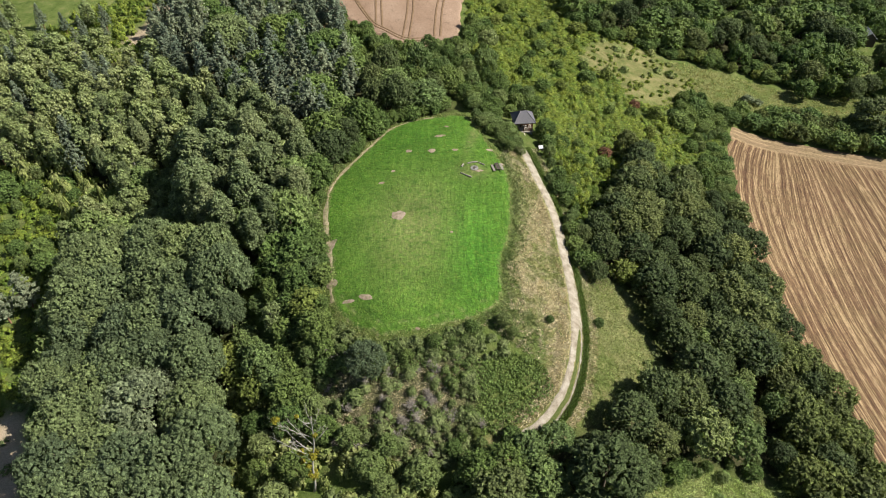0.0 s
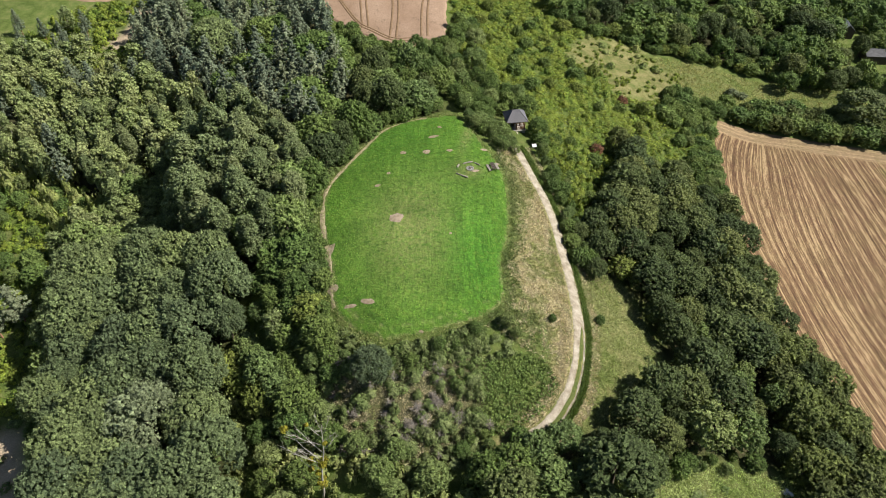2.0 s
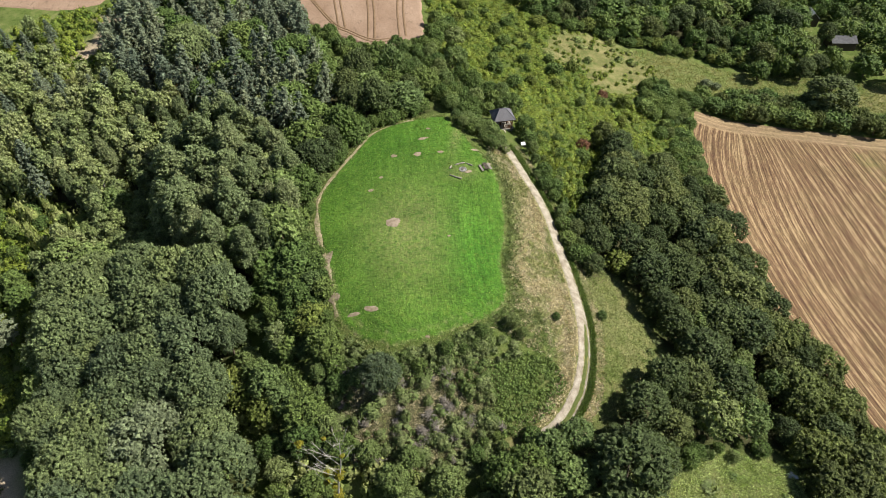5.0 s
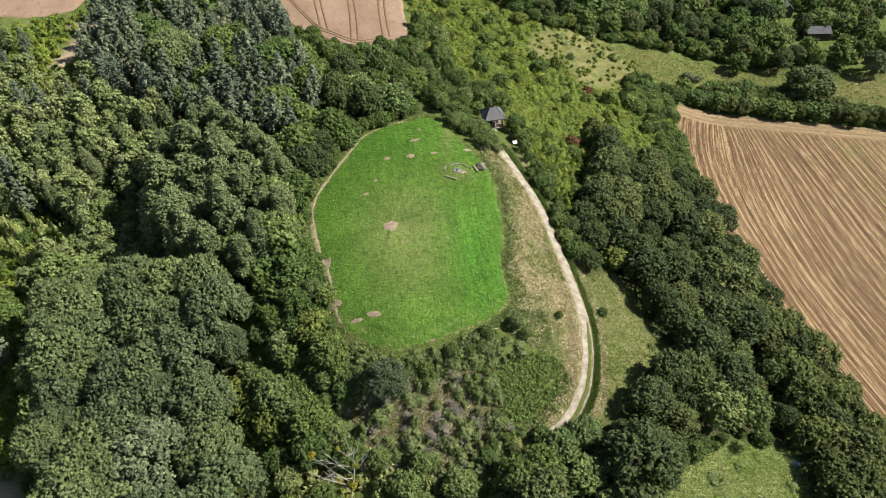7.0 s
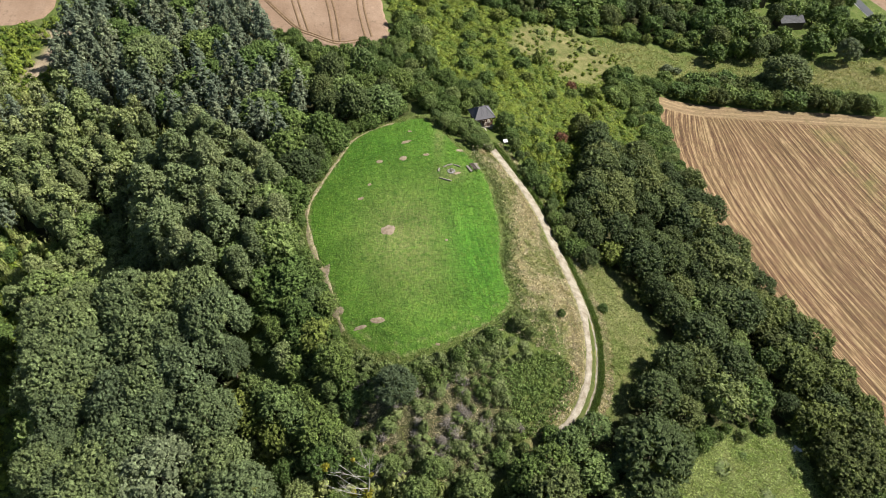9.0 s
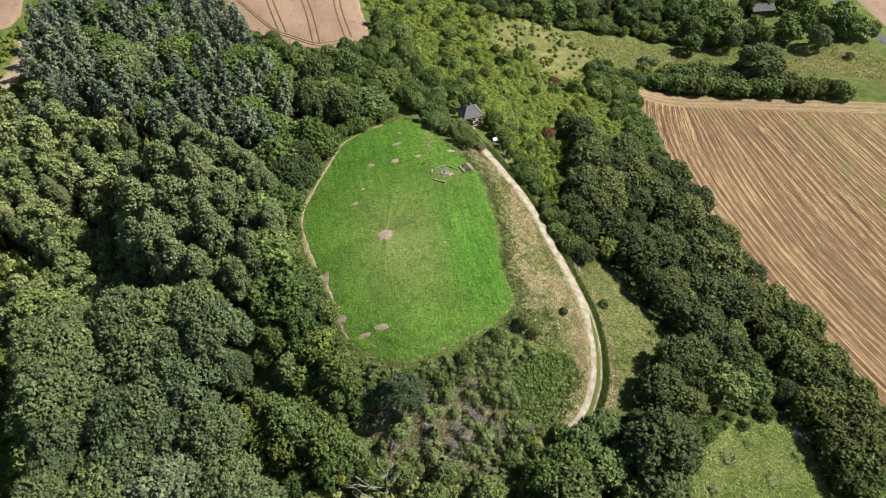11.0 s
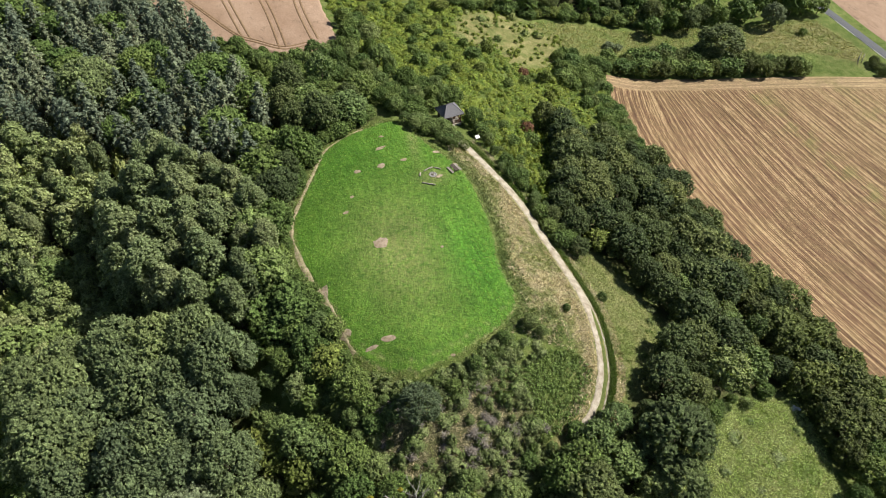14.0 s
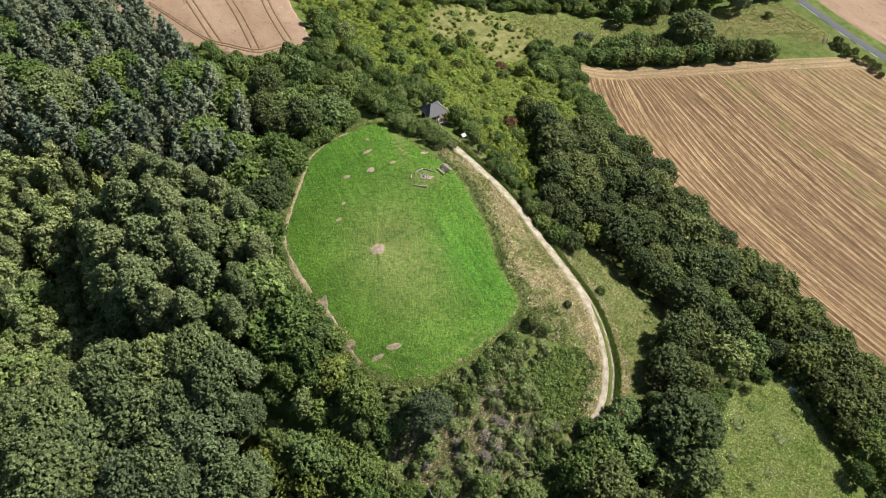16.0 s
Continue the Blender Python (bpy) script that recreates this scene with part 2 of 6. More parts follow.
M_PINEBARK = plain_mat("pine_bark", (0.160, 0.088, 0.056), (0.288, 0.168, 0.104), 5, 0.95, 0.1, 0.8)
M_PALEBARK = plain_mat("pale_bark", (0.304, 0.280, 0.240), (0.496, 0.464, 0.416), 3, 0.9, 0.1, 0.6)
M_DEADWOOD = plain_mat("bleached_wood", (0.326, 0.299, 0.258), (0.490, 0.462, 0.415), 4, 0.9, 0.1, 0.6)
M_LOG = plain_mat("weathered_log", (0.192, 0.168, 0.144), (0.360, 0.328, 0.288), 6, 0.9, 0.15, 0.6)
M_TWIG = plain_mat("dry_twigs", (0.22, 0.195, 0.165), (0.38, 0.34, 0.295), 2, 0.95, 0.1, 0.3)
M_STONE = plain_mat("ring_stone", (0.202, 0.190, 0.173), (0.357, 0.346, 0.328), 4, 0.9, 0.2, 0.6)
M_ASH = plain_mat("ash", (0.096, 0.092, 0.088), (0.360, 0.352, 0.344), 5, 0.95, 0.1, 0.5)
M_ROOF = plain_mat("roof_shingle", (0.090, 0.087, 0.096), (0.150, 0.147, 0.156), 6, 0.75, 0.3, 0.5)
M_WOOD = plain_mat("brown_boards", (0.120, 0.060, 0.032), (0.224, 0.120, 0.068), 6, 0.7, 0.3, 0.4)
M_DECK = plain_mat("pale_deck", (0.336, 0.304, 0.256), (0.480, 0.440, 0.376), 5, 0.85, 0.2, 0.4)
M_WHITE = plain_mat("white_panel", (0.544, 0.544, 0.536), (0.656, 0.656, 0.648), 3, 0.5, 0.4, 0.1)

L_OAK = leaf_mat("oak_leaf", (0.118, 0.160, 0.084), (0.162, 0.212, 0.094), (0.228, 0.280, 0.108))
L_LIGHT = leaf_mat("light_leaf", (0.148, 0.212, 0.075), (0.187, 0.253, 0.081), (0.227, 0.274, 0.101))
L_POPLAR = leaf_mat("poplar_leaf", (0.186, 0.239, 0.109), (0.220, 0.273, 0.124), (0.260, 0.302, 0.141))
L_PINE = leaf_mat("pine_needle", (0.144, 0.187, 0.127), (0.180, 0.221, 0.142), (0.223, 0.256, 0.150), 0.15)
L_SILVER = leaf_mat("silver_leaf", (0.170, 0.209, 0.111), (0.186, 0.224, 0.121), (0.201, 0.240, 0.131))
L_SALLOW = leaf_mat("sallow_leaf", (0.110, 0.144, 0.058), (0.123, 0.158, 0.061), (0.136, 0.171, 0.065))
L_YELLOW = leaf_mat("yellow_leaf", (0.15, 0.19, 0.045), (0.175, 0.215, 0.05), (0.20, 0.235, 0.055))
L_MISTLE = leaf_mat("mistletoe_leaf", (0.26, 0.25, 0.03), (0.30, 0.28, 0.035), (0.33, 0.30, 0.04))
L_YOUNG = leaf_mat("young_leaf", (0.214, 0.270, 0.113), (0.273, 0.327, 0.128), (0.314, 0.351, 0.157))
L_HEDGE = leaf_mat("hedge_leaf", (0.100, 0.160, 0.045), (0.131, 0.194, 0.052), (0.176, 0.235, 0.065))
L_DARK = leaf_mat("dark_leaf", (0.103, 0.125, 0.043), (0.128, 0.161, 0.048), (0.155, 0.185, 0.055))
L_SCRUB = blend_leaf_mat("scrub_leaf", [(0.084, 0.140, 0.021), (0.148, 0.211, 0.026), (0.198, 0.239, 0.033), (0.099, 0.160, 0.022), (0.173, 0.225, 0.028)])
L_WILD = blend_leaf_mat("wild_leaf", [(0.138, 0.194, 0.062), (0.222, 0.266, 0.075), (0.264, 0.287, 0.102), (0.180, 0.240, 0.068)])
L_SLOPE = blend_leaf_mat("slope_leaf", [(0.091, 0.140, 0.039), (0.126, 0.178, 0.048), (0.172, 0.206, 0.079), (0.109, 0.160, 0.039)])
L_OLIVE = blend_leaf_mat("olive_blade", [(0.152, 0.208, 0.050), (0.229, 0.277, 0.087), (0.305, 0.330, 0.138), (0.129, 0.190, 0.043)])
L_CLEAR = blend_leaf_mat("clearing_blade", [(0.221, 0.319, 0.081), (0.301, 0.391, 0.114), (0.391, 0.450, 0.176), (0.261, 0.363, 0.094)])
L_UNDER = blend_leaf_mat("understorey_leaf", [(0.128, 0.188, 0.085), (0.175, 0.242, 0.098), (0.229, 0.295, 0.114), (0.145, 0.211, 0.089)])
L_TUSSOCK = blend_leaf_mat("tussock_blade", [(0.190, 0.235, 0.062), (0.254, 0.281, 0.083), (0.326, 0.312, 0.118), (0.206, 0.251, 0.068)])
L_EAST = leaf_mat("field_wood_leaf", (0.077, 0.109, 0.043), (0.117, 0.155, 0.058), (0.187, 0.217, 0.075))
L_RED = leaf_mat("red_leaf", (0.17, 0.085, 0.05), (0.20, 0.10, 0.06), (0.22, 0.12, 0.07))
L_GRASS = blend_leaf_mat("grass_blade", [(0.098, 0.189, 0.025), (0.131, 0.238, 0.033), (0.197, 0.271, 0.057)])
L_BROOM = blend_leaf_mat("broom_leaf", [(0.128, 0.194, 0.050), (0.148, 0.218, 0.055), (0.178, 0.239, 0.064)])
L_STRAW = blend_leaf_mat("straw_blade", [(0.274, 0.275, 0.105), (0.475, 0.405, 0.247), (0.548, 0.474, 0.324), (0.201, 0.242, 0.070), (0.457, 0.388, 0.228)])


# ---- geometry helpers ----
def mesh_of(name, verts, faces, mat, smooth=False):
    me = bpy.data.meshes.new(name)
    v = np.asarray(verts, dtype=np.float32)
    f = np.asarray(faces, dtype=np.int32)
    me.vertices.add(len(v))
    me.vertices.foreach_set("co", v.ravel())
    n, k = f.shape
    me.loops.add(n * k)
    me.loops.foreach_set("vertex_index", f.ravel())
    me.polygons.add(n)
    me.polygons.foreach_set("loop_start", np.arange(n, dtype=np.int32) * k)
    me.polygons.foreach_set("loop_total", np.full(n, k, dtype=np.int32))
    me.polygons.foreach_set("use_smooth", np.full(n, smooth) if isinstance(smooth, bool) else np.asarray(smooth, dtype=bool))
    me.update(calc_edges=True)
    me.validate()
    me.materials.append(mat)
    return me


def give(me, name, values):
    me.attributes.new(name, "FLOAT", "POINT").data.foreach_set("value", np.asarray(values, dtype=np.float32).ravel())


def part(name, bm, material, parent, label=""):
    me = bpy.data.meshes.new(name)
    bm.to_mesh(me)
    bm.free()
    me.materials.append(material)
    ob = new(name, me)
    ob.parent = parent
    return tagged(ob, label)


def thing(name, label, category, group="", m=None):
    ob = new(name)
    if m is not None:
        ob.matrix_world = m
    return tagged(ob, label, category, group)


def box(bm, size, m, bevel=0.0):
    made = bmesh.ops.create_cube(bm, size=1.0, matrix=m @ Matrix.Diagonal((*size, 1)))
    if bevel:
        edges = {e for v in made["verts"] for e in v.link_edges}
        bmesh.ops.bevel(bm, geom=list(edges), offset=bevel, segments=1, affect="EDGES")


def tube(bm, points, radii, sides=7):
    """A tapered limb along points."""
    rings = []
    for k, (p, r) in enumerate(zip(points, radii)):
        a = Vector(points[max(k - 1, 0)])
        b = Vector(points[min(k + 1, len(points) - 1)])
        d = (b - a).normalized()
        side = d.cross(Vector((0.3, 0.9, 0.1))).normalized()
        up = d.cross(side)
        rings.append([bm.verts.new(Vector(p) + r * (math.cos(t) * side + math.sin(t) * up)) for t in np.linspace(0, 2 * math.pi, sides, endpoint=False)])
    for lo, hi in zip(rings, rings[1:]):
        for k in range(sides):
            f = bm.faces.new((lo[k], lo[(k + 1) % sides], hi[(k + 1) % sides], hi[k]))
            f.smooth = True
    bm.faces.new(rings[-1])
    bm.faces.new(rings[0][::-1])


def spline(points, per=8, closed=False):
    """A smooth line through points, as an array."""
    p = np.asarray(points, float)
    n, out = len(p), []
    for k in range(n if closed else n - 1):
        if closed:
            a, b, c, d = (p[(k + j) % n] for j in (-1, 0, 1, 2))
        else:
            a, b, c, d = (p[min(max(k + j, 0), n - 1)] for j in (-1, 0, 1, 2))
        for t in np.arange(per) / per:
            out.append(0.5 * (2 * b + (c - a) * t + (2 * a - 5 * b + 4 * c - d) * t * t + (3 * b - a - 3 * c + d) * t**3))
    if not closed:
        out.append(p[-1])
    return np.array(out)


def inside(x, y, poly):
    x, y = np.asarray(x, float), np.asarray(y, float)
    hit = np.zeros(x.shape, bool)
    q = np.asarray(poly, float)
    for (x0, y0), (x1, y1) in zip(q, np.roll(q, -1, 0)):
        cross = (y0 > y) != (y1 > y)
        hit ^= cross & (x < (x1 - x0) * (y - y0) / (y1 - y0 + 1e-12) + x0)
    return hit


def away(x, y, line):
    """Distance from points to a line of points."""
    x, y = np.asarray(x, float), np.asarray(y, float)
    best = np.full(x.shape, 1e9)
    for (x0, y0), (x1, y1) in zip(line, line[1:]):
        dx, dy = x1 - x0, y1 - y0
        t = np.clip(((x - x0) * dx + (y - y0) * dy) / (dx * dx + dy * dy + 1e-9), 0, 1)
        best = np.minimum(best, np.hypot(x - x0 - t * dx, y - y0 - t * dy))
    return best


# ---- the lie of the land ----
SPOTS = np.array([
    (0, 0, 0), (5.5, 18, 1.1), (-9.4, -15.4, -1.3), (-2, -22, -1.8), (17.7, 12, 1.3), (13, -18, -1.6), (24.2, 18.5, -1.9), (28.9, -2.3, -5.9),
    (23.7, -34.9, -10.3), (24.9, -20.2, -4), (33, -17.5, -8), (24, 33, -3), (42, -11.4, -15), (96, 3, -31), (145, 25, -33), (95, 65, -29)] + [
    (60, -41, -21), (160, 80, -26), (10, 78, -5), (-14, 110, -6), (-77, 78, -9), (-42, 16, -13), (-30, -30, -17), (-75, -20, -18), (-6, -48, -16),
    (30, -65, -20), (55, 40, -16), (68, 90, -20), (41, 87, -13.5), (85, 120, -23), (5, 45, -1), (-20, 10, -3)], float)


def land_weights():
    n = len(SPOTS)
    d = np.linalg.norm(SPOTS[:, None, :2] - SPOTS[None, :, :2], axis=2)
    a = np.zeros((n + 3, n + 3))
    a[:n, :n] = d - 0.8 * np.eye(n)
    a[:n, n:] = np.c_[np.ones(n), SPOTS[:, :2]]
    a[n:, :n] = a[:n, n:].T
    return np.linalg.solve(a, np.r_[SPOTS[:, 2], 0, 0, 0])


LAND = land_weights()


def land(x, y):
    """Height of the ground: a spur between a valley and a wooded slope, level far out."""
    x, y = np.asarray(x, float), np.asarray(y, float)
    far = np.hypot(x - 30, y - 30)
    s = np.where(far > 230, 230 / np.maximum(far, 1), 1.0)
    x, y = 30 + (x - 30) * s, 30 + (y - 30) * s
    z = LAND[-3] + LAND[-2] * x + LAND[-1] * y
    for (a, b, _), w in zip(SPOTS, LAND):
        z = z + w * np.sqrt((x - a) ** 2 + (y - b) ** 2 + 9)
    return z


def gz(x, y):
    return float(land(x, y))


MEADOW = [(10.0, 34.0), (5.5, 32.6), (1.7, 31.3), (-3.5, 28.1), (-7.0, 22.1), (-10.8, 15.6), (-13.4, 10.0), (-13.5, 4.4), (-12.8, -1.5), (-11.6, -6.7), (-10.3, -12.1),
          (-10.1, -15.6), (-9.1, -19.1), (-7.0, -21.7), (-4.2, -23.6), (-0.7, -24.5), (3.6, -24.1), (8.7, -22.7), (13.1, -21.1), (16.6, -19.0), (18.0, -15.7),
          (17.8, -10.4), (19.6, -3.4), (20.4, 2.3), (20.5, 9.2), (19.5, 14.7), (17.3, 21.5), (15.0, 28.2), (12.6, 33.6)]
TRACK = [(23.3, 24.5), (24.3, 21.5), (24.9, 18.9), (26.1, 14.0), (27.7, 9.0), (29.0, 3.0), (29.4, -2.5), (29.8, -8.1), (29.8, -14.7), (29.5, -20.4), (28.6, -25.5), (27.1, -29.8), (25.0, -33.0), (22.3, -35.8), (18.0, -38.5)]
FIELD_W = [(88.4, 72.0), (83.5, 61), (81.0, 51.0), (78.0, 38.0), (75.8, 24), (75.2, 12.0), (76.0, 0.0), (73.0, -12.0), (77.0, -20.0), (80.5, -31.0), (80.5, -42.0), (79, -62.0), (78, -90)]
ROAD = [(196, 158), (188, 118), (184.4, 90), (184.0, 78.5), (184.6, 58.5), (186.9, 42.0), (192, 15), (203, -20), (220, -70)]
BANK = [(20.5, 23), (25, 19.5), (28.5, 4), (29.5, -6), (29.6, -17), (28, -26), (25.4, -31), (23, -27), (18, -24), (13.5, -21.5), (17, -16), (18.6, -4), (20, 8), (18.5, 17)]
WHEAT = [(-36, 130), (-33, 112), (-24, 97), (-15, 84.5), (-6.5, 76.5), (-1.5, 70.5), (4.5, 74), (9.2, 75.5), (11.5, 84), (11.8, 95), (12.5, 112), (13, 130)]
meadow_line = spline(MEADOW, 6, True)
track_line = spline(TRACK, 6)
road_line = spline(ROAD, 6)

WOODS = {
    "south_west": [(-55.5, -24), (-58, -14), (-56, -5), (-50.6, -2), (-40, -3.5), (-31, -5), (-26, -10.5), (-27, -17), (-31, -21), (-27.5, -27), (-27, -34), (-23, -44), (-22, -58), (-40, -58), (-43.5, -47), (-47, -40), (-51, -32)],
    "poplars": [(-51, 18), (-37, 34), (-22, 22), (-16, 6), (-19, -2), (-24, -6), (-35, -3), (-42, 4)],
    "pines": [(-65, 135), (-34, 130), (-29, 112), (-22, 88), (-15, 64), (-10, 47), (-17, 26), (-27, 30), (-41, 47), (-56, 62), (-72, 72), (-72, 100)],
    "young": [(-112, 60), (-88, 74), (-70, 70), (-43, 50), (-50, 29), (-49, 20), (-58, 18), (-78, 28), (-100, 28)],
    "north_west": [(-22, 9), (-18, 18), (-18, 36), (-11, 50), (-4, 55), (8, 44), (8.5, 36.5), (2, 34), (-4, 31), (-9, 24.5), (-13, 17), (-16, 10), (-16, 3)],
    "east": [(33.5, 3), (39, 8), (46, 19), (51, 34), (59, 30), (69, 30), (72.5, 12), (72.5, -6), (68, -17), (47, -25), (46.5, -17), (46, -7), (41, -2.5), (34, -8), (31.5, -3), (31, 4)],
    "south": [(16, -46), (22, -40), (29, -36.5), (38, -32), (44, -25), (52, -18), (66, -18), (64, -29), (60, -37), (47, -36), (38, -40), (31, -44), (28, -58), (14, -58)],
    "north_east": [(38, 135), (47, 119), (56, 110), (66, 111), (76, 107), (84, 105.5), (100, 102.5), (115, 96), (124, 93), (135, 98), (140, 118), (143, 135), (120, 160), (70, 150)],
}


def soft_mask(x, y, poly, grow=0.0):
    ring = np.vstack([poly, poly[:1]])
    d = away(x, y, ring)
    d = np.where(inside(x, y, poly), -d, d)
    return np.clip(0.5 - (d - grow) / 3.0, 0, 1)


def steps(lo, a, b, hi, fine, mid):
    """Grid lines: fine between a and b, medium out to lo and hi, then ever wider to the horizon."""
    core = np.arange(a, b + 1e-6, fine)
    left, right = np.arange(a - mid, lo, -mid)[::-1], np.arange(b + mid, hi, mid)
    out = np.cumsum(mid * 1.45 ** np.arange(1, 19))
    return np.r_[(left[0] - out)[::-1], left, core, right, right[-1] + out]


def build_ground():
    gx, gy = steps(-125, -22, 46, 205, 0.6, 2.0), steps(-70, -44, 42, 150, 0.6, 2.0)
    x, y = np.meshgrid(gx, gy)
    z = land(x, y)
    n, m = x.shape
    idx = np.arange(n * m).reshape(n, m)
    faces = np.stack([idx[:-1, :-1], idx[:-1, 1:], idx[1:, 1:], idx[1:, :-1]], -1).reshape(-1, 4)
    me = mesh_of("ground", np.c_[x.ravel(), y.ravel(), z.ravel()], faces, M_GROUND, True)
    wood = np.zeros(n * m)
    near = (np.abs(x.ravel() - 40) < 170) & (np.abs(y.ravel() - 40) < 120)
    for poly in WOODS.values():
        wood[near] = np.maximum(wood[near], soft_mask(x.ravel()[near], y.ravel()[near], np.array(poly, float), 1.0))
    give(me, "wood", wood)
    spot = lambda a, b, r, sx=1.0: np.clip(1.6 - np.hypot((x.ravel() - a) / sx, y.ravel() - b) / r, 0, 1)  # noqa: E731
    give(me, "sand", np.clip(spot(-79, 84, 5.0, 0.55) + spot(-77, 92, 4.0, 0.5) + spot(-75, 102, 3.0, 2) + spot(-61.5, -32, 2.6) + spot(-60, -36, 2.6) + spot(-58.4, -40, 2.6) + spot(-56.6, -44, 2.6) + spot(-35.5, 5, 2.5), 0, 1))
    brown = np.zeros(n * m)
    brown[near] = soft_mask(x.ravel()[near], y.ravel()[near], np.array([(-13, -25), (-4, -27), (4, -26), (12, -24.5), (14, -30), (12, -40), (2, -42), (-11, -38)], float)) * 0.6
    give(me, "brown", brown)
    dry = np.zeros(n * m)
    for much, poly in zip((0.62, 0.5, 0.6, 0.25, 0.2), ([(46, 90), (49.5, 96), (57, 106), (68, 107), (76, 99), (83.5, 89), (81, 83), (71, 73), (61, 66.5), (57, 71), (55, 79), (48.5, 82)], [(32, -8), (36, -5), (42, -6), (44, -20), (38, -30), (29, -34), (31.5, -25)], [(128, 74), (160, 64), (172, 55), (178, 60), (174, 78), (150, 80)], [(80, 82), (100, 82), (128, 80), (131, 88), (106, 93), (95, 99), (83, 101)], [(30, -42), (47, -38), (62, -39), (60, -48), (55, -62), (28, -58)])):
        dry[near] = np.maximum(dry[near], soft_mask(x.ravel()[near], y.ravel()[near], np.array(poly, float)) * much)
    lane = away(x.ravel()[near], y.ravel()[near], track_line)
    dry[near] = np.maximum(dry[near], 0.8 * np.clip((4.2 - lane) / 1.4, 0, 1) * (y.ravel()[near] < 6))
    give(me, "dry", dry)
    return tagged(new("ground", me), "rough green and olive hillside with scrub and leaf litter", "ground", kind="structure")


def fan(name, line, mat, lift, rings, label, category):
    """A sheet that lies on the land inside a closed line; 'ring' runs from 0 at its middle to 1 at its edge."""
    c = line.mean(0)
    n, verts, r = len(line), [], []
    for k in range(1, rings + 1):
        u = k / rings
        xy = c + (line - c) * u
        verts.append(xy)
        r += [u] * n
    xy = np.vstack([c[None], *verts])
    z = land(xy[:, 0], xy[:, 1]) + lift
    z[-n:] -= lift + 0.15
    faces = []
    for k in range(rings - 1):
        a, b = 1 + k * n, 1 + (k + 1) * n
        for j in range(n):
            faces.append((a + j, b + j, b + (j + 1) % n, a + (j + 1) % n))
    centre = len(xy)
    xy = np.vstack([xy, (xy[1:1 + n] + c) / 2])
    z = np.r_[z, land(xy[centre:, 0], xy[centre:, 1]) + lift]
    for j in range(n):
        faces.append((centre + j, 1 + j, 1 + (j + 1) % n, centre + (j + 1) % n))
    for j in range(0, n - 1, 2):
        faces.append((0, centre + j, centre + j + 1, centre + (j + 2) % n))
    me = mesh_of(name, np.c_[xy, z], faces, mat, True)
    give(me, "ring", np.r_[0, r, [0.5 / rings] * n])
    return tagged(new(name, me), label, category, kind="structure"), xy


def wobble(line, size, scale, seed):
    """The same closed line with a natural, uneven edge."""
    c = line.mean(0)
    out = []
    for p in line:
        d = (p - c) / np.linalg.norm(p - c)
        out.append(p + d * size * noise.noise(Vector((p[0] * scale, p[1] * scale, seed))))
    return np.array(out)


def ribbon(name, line, width, mat, lift, cols=5, label="", category="", taper=None, shift=0.0, slide=None):
    """A strip that lies on the land along a line."""
    d = np.gradient(line, axis=0)
    d /= np.linalg.norm(d, axis=1)[:, None]
    side = np.c_[d[:, 1], -d[:, 0]]
    verts, rim = [], []
    for k, (p, s) in enumerate(zip(line, side)):
        w = width * (taper(p) if taper else 1.0) * (1 + 0.10 * noise.noise(Vector((p[0] * 0.5, p[1] * 0.5, 3.3))))
        for u in np.linspace(-0.5, 0.5, cols):
            j = 0.2 * noise.noise(Vector((p[0] * 0.9, p[1] * 0.9, 7 + u))) if abs(u) > 0.4 else 0
            verts.append(p + s * (u * w + (slide(p) if slide else shift) + j))
            rim.append(max(0, abs(u) * 4 - 1))
    xy = np.array(verts)
    z = land(xy[:, 0], xy[:, 1]) + lift
    idx = np.arange(len(xy)).reshape(-1, cols)
    z[idx[:, 0]] -= lift + 0.03
    z[idx[:, -1]] -= lift + 0.03
    faces = np.stack([idx[:-1, :-1], idx[:-1, 1:], idx[1:, 1:], idx[1:, :-1]], -1).reshape(-1, 4)
    me = mesh_of(name, np.c_[xy, z], faces, mat, True)
    give(me, "rim", np.clip(rim, 0, 1))
    return tagged(new(name, me), label, category, kind="structure") if label else new(name, me)


def net(name, line, mat, lift, step, label, category):
    """A sheet of even triangles on the land inside a closed line; 'ring' is 1 at its edge and falls inward."""
    lo, hi = line.min(0), line.max(0)
    g = np.stack(np.meshgrid(np.arange(lo[0], hi[0], step), np.arange(lo[1], hi[1], step)), -1).reshape(-1, 2)
    g = g + np.random.default_rng(3).uniform(-0.2, 0.2, g.shape) * step
    closed = np.vstack([line, line[:1]])
    g = g[inside(g[:, 0], g[:, 1], line)]
    g = g[away(g[:, 0], g[:, 1], closed) > 0.45 * step]
    n = len(line)
    made = delaunay_2d_cdt([Vector(p) for p in line] + [Vector(p) for p in g], [(k, (k + 1) % n) for k in range(n)], [], 1, 1e-5)
    xy = np.array([tuple(p) for p in made[0]])
    gap = away(xy[:, 0], xy[:, 1], closed)
    z = land(xy[:, 0], xy[:, 1]) + np.where(gap < 0.01, -0.15, lift)
    me = mesh_of(name, np.c_[xy, z], [tuple(f) for f in made[2]], mat, True)
    give(me, "ring", 1 - gap / 18)
    return tagged(new(name, me), label, category, kind="structure"), xy


